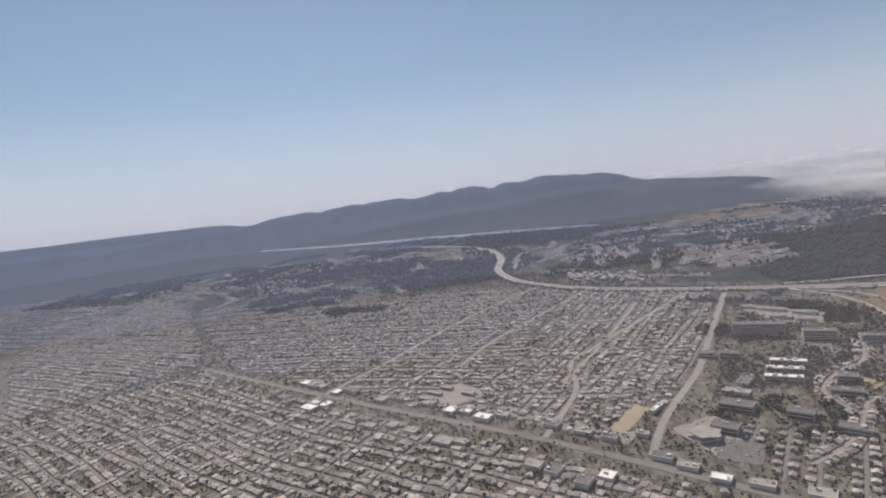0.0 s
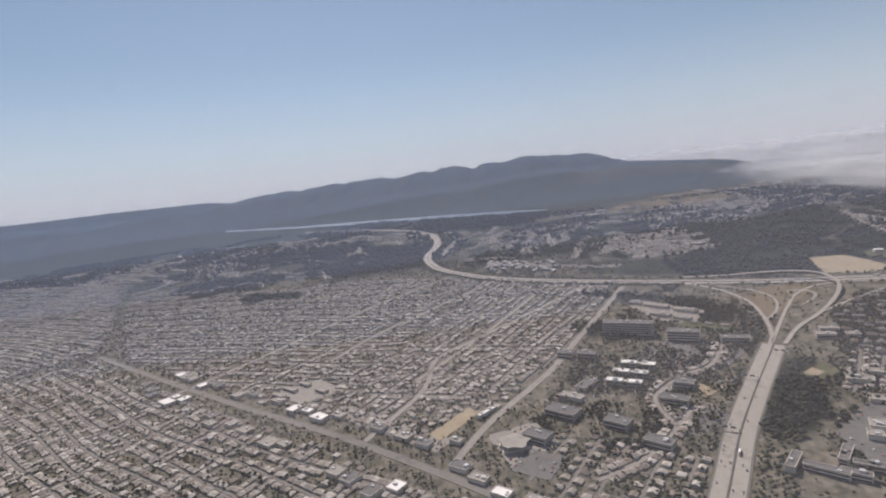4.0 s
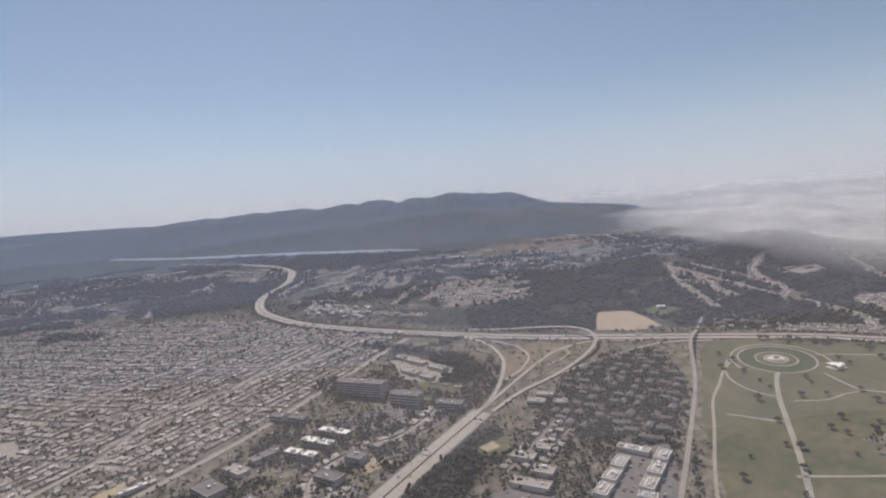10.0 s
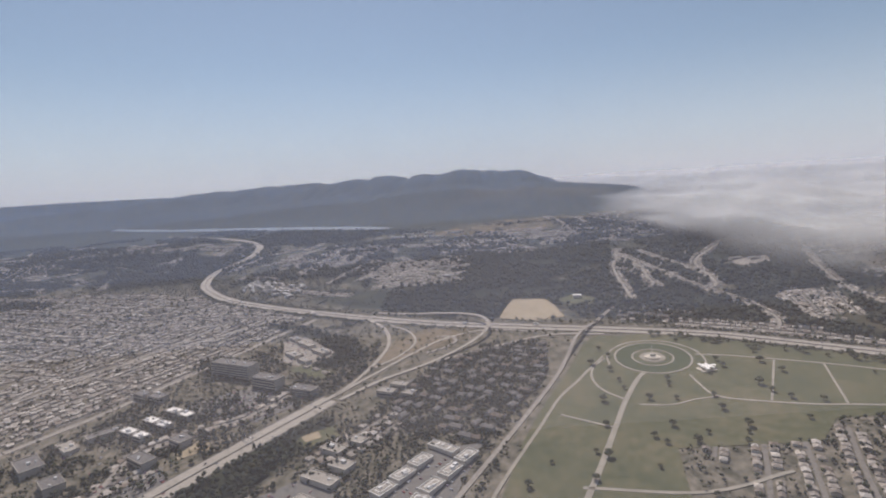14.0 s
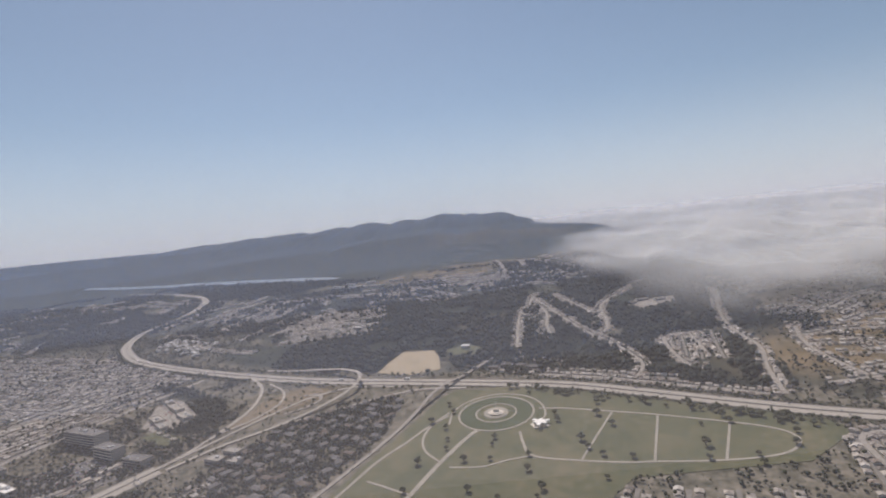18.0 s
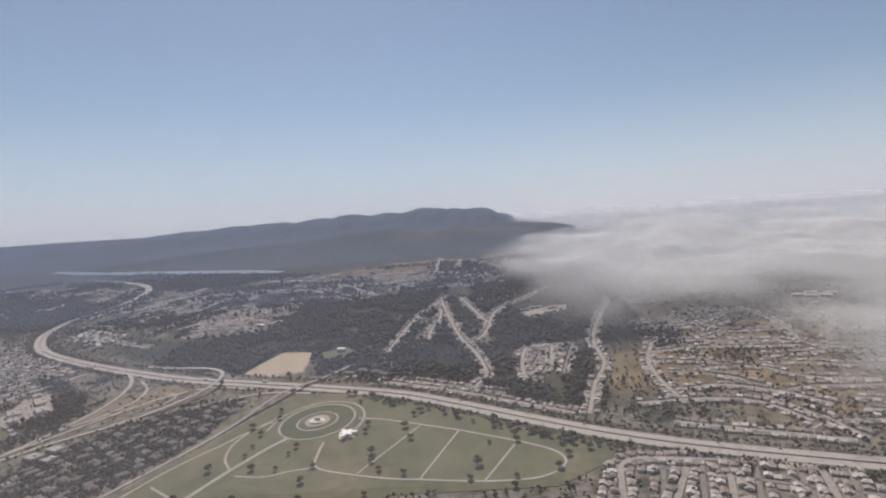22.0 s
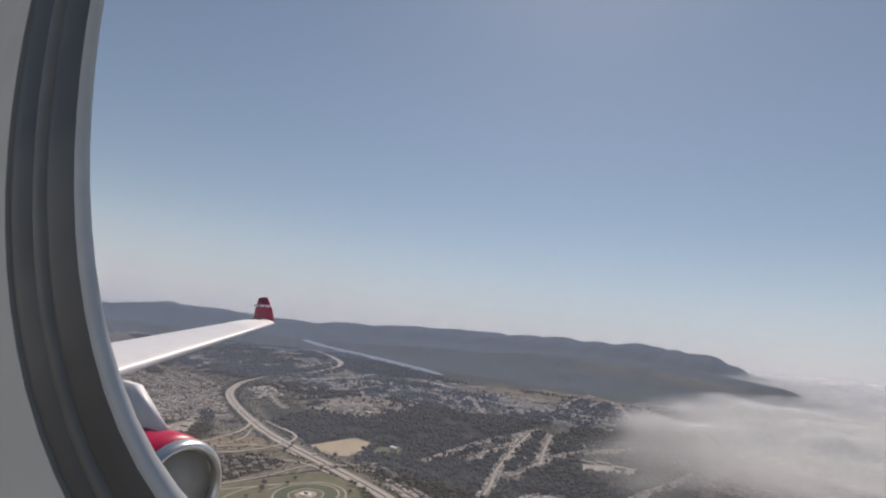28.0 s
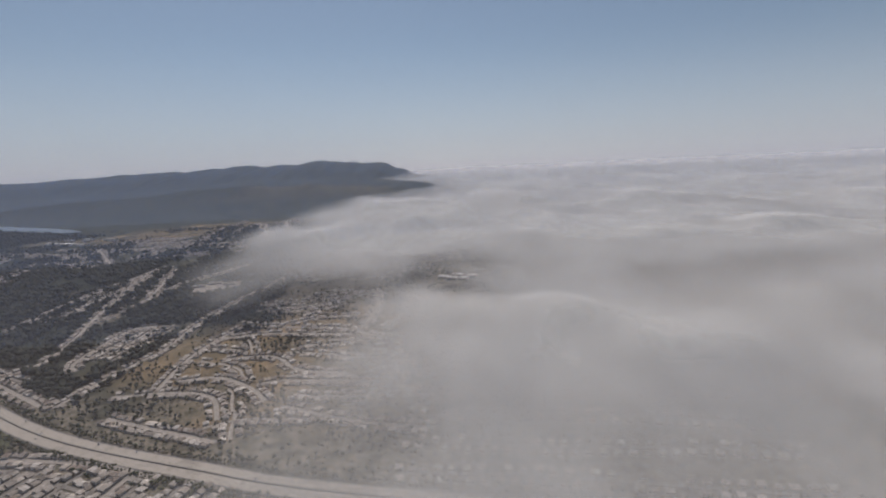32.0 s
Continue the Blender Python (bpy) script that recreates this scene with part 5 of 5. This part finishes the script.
# ---- vehicles ----
def car(length, width, tall, label, name="car", category="car"):
    c = thing(name, 0, 0, 0, 0, label, category, "traffic on the motorways")
    part("body", box(bmesh.new(), -length / 2, length / 2, -width / 2, width / 2, 0.14, tall * 0.58, 0.06), CAR_PAINT, c)
    bm = box(bmesh.new(), -length * 0.28, length * 0.22, -width * 0.44, width * 0.44, tall * 0.58, tall)
    for v in bm.verts:
        if v.co.z > tall * 0.8:
            v.co.x *= 0.72
            v.co.y *= 0.86
    part("cabin", bm, GLASS, c, "dark glass cabin")
    for sx in (-1, 1):
        for sy in (-1, 1):
            bm = bmesh.new()
            bmesh.ops.create_cone(bm, segments=12, radius1=0.14, radius2=0.14, depth=0.1, cap_ends=True, matrix=Matrix.Translation((sx * length * 0.31, sy * width * 0.46, 0.14)) @ Matrix.Rotation(math.pi / 2, 4, "X"))
            part("wheel", bm, RUBBER, c)
    return c


def lorry():
    c = thing("lorry", 0, 0, 0, 0, "lorry with a white box body", "lorry", "traffic on the motorways")
    part("cargo_box", box(bmesh.new(), -3.2, 1.6, -0.55, 0.55, 0.5, 1.9, 0.05), WHITE_ROOF, c)
    part("cab", box(bmesh.new(), 1.75, 2.8, -0.5, 0.5, 0.3, 1.5, 0.1), CAR_PAINT, c)
    for sx in (-2.4, -1.6, 2.2):
        for sy in (-0.48, 0.48):
            bm = bmesh.new()
            bmesh.ops.create_cone(bm, segments=12, radius1=0.22, radius2=0.22, depth=0.12, cap_ends=True, matrix=Matrix.Translation((sx, sy, 0.22)) @ Matrix.Rotation(math.pi / 2, 4, "X"))
            part("wheel", bm, RUBBER, c)
    return c


protos = [car(1.9, 0.78, 0.62, "small car driving on the motorway"), car(2.1, 0.82, 0.78, "van-like car driving on the motorway"), lorry()]
rr = random.Random(33)
used = set()
for line, offs, count in ((M280, (1.6, 3.5, 5.4, -1.6, -3.5, -5.4), 70), (M380, (2.0, 4.5, 7.0, -2.0, -4.5, -7.0), 34)):
    c = curve_through(line, 4)
    nrm = normals(c)
    z = height(c[:, 0], c[:, 1])
    for k in range(count):
        i = rr.randrange(2, len(c) - 2)
        if c[i, 1] > 1150:
            continue
        o = rr.choice(offs)
        p = c[i] + nrm[i] * o
        d = c[i + 1] - c[i - 1]
        turn = math.degrees(math.atan2(d[1], d[0])) + (180 if o > 0 else 0)
        q = 2 if rr.random() < 0.1 else rr.choice((0, 0, 1))
        m = pose(p[0], p[1], float(height(p[0], p[1])) + 0.52, 0, 0, turn)
        if q not in used:
            used.add(q)
            protos[q].matrix_basis = m
        else:
            copy_thing(protos[q], m)

# parked cars, too many and too small to tell apart
pv, pf = [], []
for poly, turn, n in (([(372, 250), (412, 312), (448, 318), (425, 245)], 52, 120), ([(300, 225), (300, 262), (338, 290), (366, 275), (345, 225)], -28, 70), ([(250, 395), (300, 420), (320, 395), (280, 360)], -25, 110), ([(245, 520), (265, 530), (312, 480), (290, 452), (262, 470)], -42, 80), ([(98, 258), (122, 244), (136, 266), (112, 280)], -34, 60), ([(150, 340), (180, 345), (200, 310), (170, 300)], -30, 60), ([(84, 300), (120, 312), (132, 280), (100, 260)], -34, 150), ([(212, 395), (250, 420), (290, 398), (250, 362)], -25, 200), ([(205, 295), (240, 312), (256, 290), (222, 272)], -30, 110), ([(-40, 372), (60, 300), (48, 286), (-52, 358)], -33, 130)):
    X_, Y_ = [p[0] for p in poly], [p[1] for p in poly]
    c, s = math.cos(radians(turn)), math.sin(radians(turn))
    for k in range(n):
        u, v = rr.randrange(-30, 30) * 1.25, rr.randrange(-8, 8) * 4.2
        x, y = sum(X_) / len(X_) + u * c - v * s, sum(Y_) / len(Y_) + u * s + v * c
        if not inside(np.array(x), np.array(y), poly):
            continue
        z, b = float(height(x, y)) + 0.4, len(pv)
        for up, f in ((0, 1.0), (0.35, 1.0), (0.62, 0.6)):
            for a, e in ((-0.4, -0.95), (0.4, -0.95), (0.4, 0.95), (-0.4, 0.95)):
                uu, vv = a * (0.9 if f < 1 else 1), e * f
                pv.append((x + uu * c - vv * s, y + uu * s + vv * c, z + up))
        for r in (0, 4):
            pf += [(b + r + i, b + r + (i + 1) % 4, b + r + 4 + (i + 1) % 4, b + r + 4 + i) for i in range(4)]
        pf.append((b + 8, b + 9, b + 10, b + 11))
PARKED = material("parked_car_paint", [(0.03, 0.03, 0.035), (0.7, 0.7, 0.7), (0.35, 0.36, 0.38), (0.3, 0.05, 0.04), (0.08, 0.1, 0.2), (0.8, 0.8, 0.78)], 0.5, rough=0.3, island=True)
tagged(link_mesh("parked_cars", pv, pf, [PARKED]), "many parked cars on the car parks", "cars", "", "stuff")

# bridge over the motorway: deck walls and piers
br = thing("bridge", 549, 497, 0, 0, "concrete road bridge over the motorway", "bridge")
brc = curve_through([(505, 401), (535, 473), (560, 512), (580, 545), (600, 590)], 3)
for i in range(len(brc)):
    if 476 < brc[i, 1] < 530 and i % 5 == 0:
        x, y = brc[i]
        part("pier", box(bmesh.new(), x - 549 - 2.2, x - 549 + 2.2, y - 497 - 0.4, y - 497 + 0.4, plain(x, y) - 0.5, plain(x, y) + 3.2), CONCRETE, br)


def gantry(x, y, turn, span):
    """A thin steel beam on two posts with sign panels, over one carriageway."""
    g = thing("sign_gantry", x, y, plain(x, y) + 0.5, turn, "grey steel sign gantry over the motorway lanes", "gantry", "sign gantries")
    for side in (-1, 1):
        part("post", box(bmesh.new(), side * span / 2 - 0.16, side * span / 2 + 0.16, -0.16, 0.16, -0.6, 2.9), STEEL, g)
    part("beam", box(bmesh.new(), -span / 2, span / 2, -0.3, 0.3, 2.5, 3.0, 0.04), STEEL, g)
    for u in (-0.26, 0.2):
        part("sign_panel", box(bmesh.new(), span * u - 1.5, span * u + 1.5, -0.42, -0.31, 2.3, 3.5), GLASS, g, "dark sign panel")


gantry(285.5, 337, -34, 10.5)
gantry(326, 371, -34, 10.5)
gantry(243, 275, -31, 10.5)

# ---- fog bank, and sheets imitating haze and window glare ----
def veil_material(name, color, glow=0.5, low=0.7, high=1.2, scale=0.014):
    """A thin sheet for fog, haze or glare: lets light through, scatters the rest to both sides; its density is stored
    on the mesh.
    """
    m = bpy.data.materials.new(name)
    m.use_nodes = True
    nt = m.node_tree
    n, l = nt.nodes, nt.links
    for q in list(n):
        n.remove(q)
    out = n.new("ShaderNodeOutputMaterial")
    att = n.new("ShaderNodeVertexColor")
    att.layer_name = "veil"
    co = n.new("ShaderNodeTexCoord")
    tx = n.new("ShaderNodeTexNoise")
    tx.inputs["Scale"].default_value, tx.inputs["Detail"].default_value, tx.inputs["Roughness"].default_value = scale, 6, 0.62
    mp = n.new("ShaderNodeMapping")
    mp.inputs["Scale"].default_value = (1.0, 0.5, 1.0)
    l.new(co.outputs["Object"], mp.inputs["Vector"])
    l.new(mp.outputs["Vector"], tx.inputs["Vector"])
    k = n.new("ShaderNodeMapRange")
    k.inputs[1].default_value, k.inputs[2].default_value = 0.32, 0.66
    k.inputs[3].default_value, k.inputs[4].default_value = low, high
    l.new(tx.outputs["Fac"], k.inputs[0])
    mul = n.new("ShaderNodeMath")
    mul.operation, mul.use_clamp = "MULTIPLY", True
    l.new(att.outputs["Color"], mul.inputs[0])
    l.new(k.outputs[0], mul.inputs[1])
    dif, trl, tra, mx, mx2 = n.new("ShaderNodeBsdfDiffuse"), n.new("ShaderNodeBsdfTranslucent"), n.new("ShaderNodeBsdfTransparent"), n.new("ShaderNodeMixShader"), n.new("ShaderNodeMixShader")
    dif.inputs["Color"].default_value = trl.inputs["Color"].default_value = (*color, 1)
    mx.inputs[0].default_value = glow
    l.new(dif.outputs[0], mx.inputs[1])
    l.new(trl.outputs[0], mx.inputs[2])
    l.new(mul.outputs[0], mx2.inputs[0])
    l.new(tra.outputs[0], mx2.inputs[1])
    l.new(mx.outputs[0], mx2.inputs[2])
    l.new(mx2.outputs[0], out.inputs["Surface"])
    return m


FOG = veil_material("fog", (0.785, 0.802, 0.80), 0.45, 0.5, 1.25, 0.012)
# blue of distant air, put into the colour of upright sheets
HAZE_SHEET = veil_material("haze", (0.25, 0.395, 0.69), 0.6, 0.9, 1.1)
# grey of the two nearest sheets: near haze plus imitated window glare
HAZE_GLARE_SHEET = veil_material("haze_glare", (0.47, 0.455, 0.50), 0.6, 0.9, 1.1)


def veil(name, xs, ys, z, dens, mat, label):
    nx, ny = len(xs), len(ys)
    X, Y = np.meshgrid(xs, ys)
    i = (np.arange(ny - 1)[:, None] * nx + np.arange(nx - 1)).ravel()
    quads = np.column_stack([i, i + 1, i + nx + 1, i + nx])
    quads = quads[dens.ravel()[quads].max(1) > 0.004]
    used_, inv = np.unique(quads, return_inverse=True)
    co = np.column_stack([X.ravel(), Y.ravel(), z.ravel()])[used_]
    dens = dens.ravel()[used_]
    ob = link_mesh(name, co.tolist(), inv.reshape(-1, 4).tolist(), [mat], smooth_faces=True)
    ob["label"] = label
    a = ob.data.color_attributes.new("veil", "FLOAT_COLOR", "POINT")
    d = dens.ravel()
    a.data.foreach_set("color", np.column_stack([d, d, d, np.ones_like(d)]).astype(np.float32).ravel())
    ob["kind"] = "stuff"
    ob["category"] = "fog"
    return ob


EDGE = [(760, 6000), (850, 3300), (640, 2800), (600, 2500), (820, 2150), (830, 1700), (815, 1250), (815, 900), (822, 760), (835, 660), (880, 610), (960, 650), (1060, 690), (1110, 670), (1080, 570), (1035, 480), (1005, 410), (985, 350), (962, 300), (935, 250), (905, 150), (890, 60), (7000, 60), (7000, 6000)]
fx, fy = spaced(500, 720, 1500, 6000, 14, 1.12, 120), spaced(30, 100, 1500, 5500, 14, 1.1, 90)
FX, FY = np.meshgrid(fx, fy)
# distance from the edge of the bank, inside positive
ED = np.full(FX.shape, 1e9)
for (x0, y0), (x1, y1) in zip(EDGE[:21], EDGE[1:22]):
    t = np.clip(((FX - x0) * (x1 - x0) + (FY - y0) * (y1 - y0)) / ((x1 - x0) ** 2 + (y1 - y0) ** 2), 0, 1)
    ED = np.minimum(ED, np.hypot(FX - x0 - t * (x1 - x0), FY - y0 - t * (y1 - y0)))
ED = np.where(inside(FX, FY, EDGE), ED, -ED)
LAYERS = 14
lump = np.exp(-(((FX - 1150) / 125) ** 2) - ((FY - 440) / 95) ** 2)
trough = np.exp(-(((FY - 0.12 * FX - 420) / 60) ** 2)) * smooth(1000, 1090, FX)
billow = fbm(FX / 170, FY / 260, 81, 3)
top = 84 + 18 * smooth(300, 700, FY) + 54 * smooth(500, 1900, FY) + 62 * smooth(1900, 3000, FY) + (20 + 14 * smooth(300, 700, FY) - 14 * smooth(900, 1800, FY)) * billow + 9 * fbm(FX / 60, FY / 95, 82, 3) - 26 * trough * (1 - lump) + 14 * lump
foot_ = np.minimum(plain(FX, FY), 96) + 6 + 8 * smooth(300, 1500, FY)
for k in range(LAYERS):
    u = k / (LAYERS - 1)  # 0 at the foot, 1 at the top
    z = foot_ + np.maximum(top - foot_, 4) * (0.1 + 0.9 * u)
    wisp = (84 - 24 * u) * fbm(FX / 140 - 0.5 * u, FY / 150 + 0.3 * u, 83, 4) + (56 - 20 * u) * fbm(FX / 52 + 0.9 * u, FY / 80 - 0.5 * u, 84, 3)
    cover = smooth(-60 + 40 * u, 90 + 100 * u, ED + wisp + 24 + 34 * smooth(600, 800, FY))
    patchy = 0.72 + 0.56 * smooth(-0.45, 0.45, fbm(FX / 120 + 0.7 * u, FY / 140, 86, 4))
    dens = cover * patchy * np.interp(u, [0, 0.15, 0.5, 0.8, 1], [0.12, 0.22, 0.26, 0.19, 0.07]) * (1 - 0.5 * trough * (1 - lump)) * (1 + 0.25 * lump) * (0.42 + 0.58 * smooth(230, 420, FY)) * (1 + 0.35 * smooth(600, 900, FY))
    veil("fog_bank", fx, fy, z, np.minimum(dens, 0.42), FOG, "grey-white fog bank rolling over the hills")

# upright sheets added across the view, each paling what lies behind it
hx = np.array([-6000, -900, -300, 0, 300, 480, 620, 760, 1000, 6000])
# nearest sheet is thickened where glare on the cabin window is imitated
glare_gain = np.array([0.7, 0.8, 1.0, 1.4, 2.2, 2.4, 2.0, 1.5, 1.2, 0.8])
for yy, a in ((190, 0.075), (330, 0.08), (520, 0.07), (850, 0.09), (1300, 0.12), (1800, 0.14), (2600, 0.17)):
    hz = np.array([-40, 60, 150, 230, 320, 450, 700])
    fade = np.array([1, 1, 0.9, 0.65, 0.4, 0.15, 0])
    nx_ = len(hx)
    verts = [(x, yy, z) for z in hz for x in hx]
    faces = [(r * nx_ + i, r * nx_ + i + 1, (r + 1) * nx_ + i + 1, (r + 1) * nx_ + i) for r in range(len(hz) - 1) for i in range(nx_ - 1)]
    ob = tagged(link_mesh("haze", verts, faces, [HAZE_SHEET if yy > 400 else HAZE_GLARE_SHEET]), "thin tinted sheets added to imitate distance haze and window glare", "haze", "", "stuff")
    d = (fade[:, None] * a * (glare_gain if yy < 200 else np.interp(hx, [500, 1000], [1, 0.5]))).ravel()
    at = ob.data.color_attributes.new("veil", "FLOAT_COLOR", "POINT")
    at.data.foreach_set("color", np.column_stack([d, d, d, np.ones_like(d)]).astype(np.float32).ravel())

# ---- the airliner whose wing comes into view ----
RED = material("red_paint", [(0.42, 0.015, 0.06), (0.52, 0.03, 0.09)], 0.6, rough=0.35)
WING_PAINT = material("wing_paint", [(0.62, 0.63, 0.65), (0.72, 0.73, 0.75)], 0.5, rough=0.4, fine=10)
BARE_METAL = material("polished_metal", [(0.62, 0.62, 0.62), (0.75, 0.75, 0.75)], 0.8, rough=0.28, metal=0.9)
FAN_DARK = material("engine_intake", [(0.36, 0.34, 0.31), (0.46, 0.43, 0.39)], 1.0, rough=0.5)
BEZEL = material("window_bezel", [(0.055, 0.053, 0.054), (0.13, 0.124, 0.12)], 2.5, rough=0.45, fine=3.0)
RIDGE = material("bezel_ridge", [(0.13, 0.127, 0.122), (0.18, 0.175, 0.168)], 3.0, rough=0.5)
PANEL = material("cabin_panel", [(0.66, 0.63, 0.59), (0.74, 0.71, 0.67)], 2.0, rough=0.7)
RIM = material("window_rim", [(0.5, 0.51, 0.53), (0.6, 0.61, 0.63)], 3.0, rough=0.4)
plane = thing("airliner", 938.43, 48.57, 193.97, -1.87, "white airliner wing with red winglet and red engine", "airliner")
plane.matrix_basis = pose(938.43, 48.57, 193.97, 0.28, -1.71, -0.4)


def loft(sections, closed=True):
    bm = bmesh.new()
    rows = [[bm.verts.new(p) for p in s] for s in sections]
    n = len(rows[0])
    for a, b in zip(rows[:-1], rows[1:]):
        for i in range(n):
            bm.faces.new((a[i], a[(i + 1) % n], b[(i + 1) % n], b[i]))
    if closed:
        bm.faces.new(rows[0][::-1])
        bm.faces.new(rows[-1])
    bmesh.ops.recalc_face_normals(bm, faces=bm.faces)
    for f in bm.faces:
        f.smooth = True
    return bm


def aerofoil(le, te, thick, n=9):
    """A closed wing section from the leading to the trailing edge."""
    le, te = Vector(le), Vector(te)
    up = [le.lerp(te, u) + Vector((0, 0, thick * 1.6 * (math.sqrt(u) * 0.62 - 0.32 * u - 0.30 * u**3))) for u in [(i / n) ** 1.6 for i in range(n + 1)]]
    lo = [le.lerp(te, u) - Vector((0, 0, thick * 0.9 * (math.sqrt(u) * 0.62 - 0.32 * u - 0.30 * u**3))) for u in [(i / n) ** 1.6 for i in range(n - 1, 0, -1)]]
    return up + lo


root = ((-6.62, 0.5, -1.79), (-10.9, 0.5, -1.82), 0.9)
tip = ((-10.06, 8.61, 0.10), (-11.40, 9.0, 0.19), 0.16)
secs = [aerofoil(Vector(root[0]).lerp(Vector(tip[0]), u), Vector(root[1]).lerp(Vector(tip[1]), u), root[2] + (tip[2] - root[2]) * u) for u in [i / 8 for i in range(9)]]
part("wing", loft(secs), WING_PAINT, plane)
wl = [aerofoil(a, b, t) for a, b, t in (((-10.12, 8.65, 0.12), (-11.35, 9.0, 0.20), 0.14), ((-10.5, 8.86, 0.42), (-11.4, 9.06, 0.45), 0.08), ((-10.9, 9.0, 0.72), (-11.38, 9.1, 0.72), 0.05))]
wing_tip = part("winglet", loft(wl), RED, plane, "red winglet with a small white mark")
for k in range(3):
    part("mark", box(bmesh.new(), -11.2 + 0.22 * k, -11.05 + 0.22 * k, 8.84, 8.87, 0.48, 0.54), WING_PAINT, wing_tip, "small white bar")
for u in (0.35, 0.55, 0.72):
    te = Vector(root[1]).lerp(Vector(tip[1]), u)
    bm = bmesh.new()
    bmesh.ops.create_icosphere(bm, subdivisions=2, radius=1, matrix=Matrix.Translation(te + Vector((0.3, 0, -0.12))) @ Matrix.Diagonal((0.7, 0.09, 0.1, 1)))
    part("flap_fairing", bm, WING_PAINT, plane)


def ring_section(x, r, n=28):
    return [(x, 4.43 + 1.12 * r * math.cos(a), -2.13 + 1.12 * r * math.sin(a)) for a in [2 * math.pi * i / n for i in range(n)]]


engine = part("engine", loft([ring_section(x, r) for x, r in ((-6.56, 0.535), (-6.9, 0.565), (-7.4, 0.56), (-8.0, 0.50), (-8.6, 0.40))], True), RED, plane, "red engine nacelle with a bare metal lip")
part("lip", loft([ring_section(x, r) for x, r in ((-6.56, 0.54), (-6.46, 0.525), (-6.40, 0.49), (-6.40, 0.46), (-6.46, 0.43), (-6.55, 0.42))], False), BARE_METAL, engine, "bare metal intake lip")
part("intake", loft([ring_section(x, r) for x, r in ((-6.54, 0.425), (-6.62, 0.40), (-6.75, 0.38), (-6.76, 0.05))]), FAN_DARK, engine)
part("pylon", loft([[(-6.9, 4.36, -1.58), (-6.9, 4.5, -1.58), (-7.9, 4.5, -1.0), (-7.9, 4.36, -1.0)], [(-8.6, 4.36, -1.7), (-8.6, 4.5, -1.7), (-9.3, 4.5, -0.95), (-9.3, 4.36, -0.95)]]), WING_PAINT, plane)

window = thing("cabin_window", 938.43, 48.57, 193.97, -1.87, "grey oval cabin window frame in a beige wall panel", "window frame")
window.matrix_basis = pose(938.43, 48.57, 193.97, 0.28, -1.71, -1.5)


def oval(a, b, y, dx=0.0, n=72):
    return [(-0.26 + dx + a * math.cos(t) * (1.6 if math.cos(t) > 0 else 1), y, 0.5 + b * math.sin(t)) for t in [2 * math.pi * i / n for i in range(n)]]


def band(rings):
    bm = bmesh.new()
    rows = [[bm.verts.new(p) for p in s] for s in rings]
    n = len(rows[0])
    for a, b in zip(rows[:-1], rows[1:]):
        for i in range(n):
            f = bm.faces.new((a[i], a[(i + 1) % n], b[(i + 1) % n], b[i]))
            f.smooth = True
    return bm


part("rim", band([oval(0.450, 0.643, 0.246), oval(0.452, 0.645, 0.240), oval(0.466, 0.655, 0.237), oval(0.470, 0.658, 0.241)]), RIM, window, "light grey inner rim")
part("bezel", band([oval(0.469, 0.657, 0.242), oval(0.52, 0.678, 0.236), oval(0.552, 0.687, 0.240)]), BEZEL, window, "dark inner band of the bezel")
part("ridge", band([oval(0.551, 0.6865, 0.2398), oval(0.558, 0.689, 0.2365), oval(0.582, 0.695, 0.2365), oval(0.588, 0.697, 0.239)]), RIDGE, window, "grey ridge of the bezel")
part("bezel", band([oval(0.587, 0.6965, 0.239), oval(0.62, 0.703, 0.234), oval(0.66, 0.71, 0.237)]), BEZEL, window, "dark outer band of the bezel")
part("seal", band([oval(0.657, 0.709, 0.238), oval(0.664, 0.711, 0.234), oval(0.672, 0.714, 0.236)]), RIDGE, window, "thin grey rubber seal")
bm = bmesh.new()
n = 72
inner = [bm.verts.new(p) for p in oval(0.671, 0.7135, 0.235)]
outer = []
for i in range(n):
    t = 2 * math.pi * i / n
    m = max(abs(math.cos(t)), abs(math.sin(t)))
    outer.append(bm.verts.new((-0.1 + 1.3 * math.cos(t) / m, 0.215, 0.5 + 1.2 * math.sin(t) / m)))
for i in range(n):
    bm.faces.new((inner[i], inner[(i + 1) % n], outer[(i + 1) % n], outer[i]))
e = bmesh.ops.extrude_face_region(bm, geom=list(bm.faces))
for q in e["geom"]:
    if isinstance(q, bmesh.types.BMVert):
        q.co.y += 0.04
part("wall_panel", bm, PANEL, window, "beige cabin wall panel")
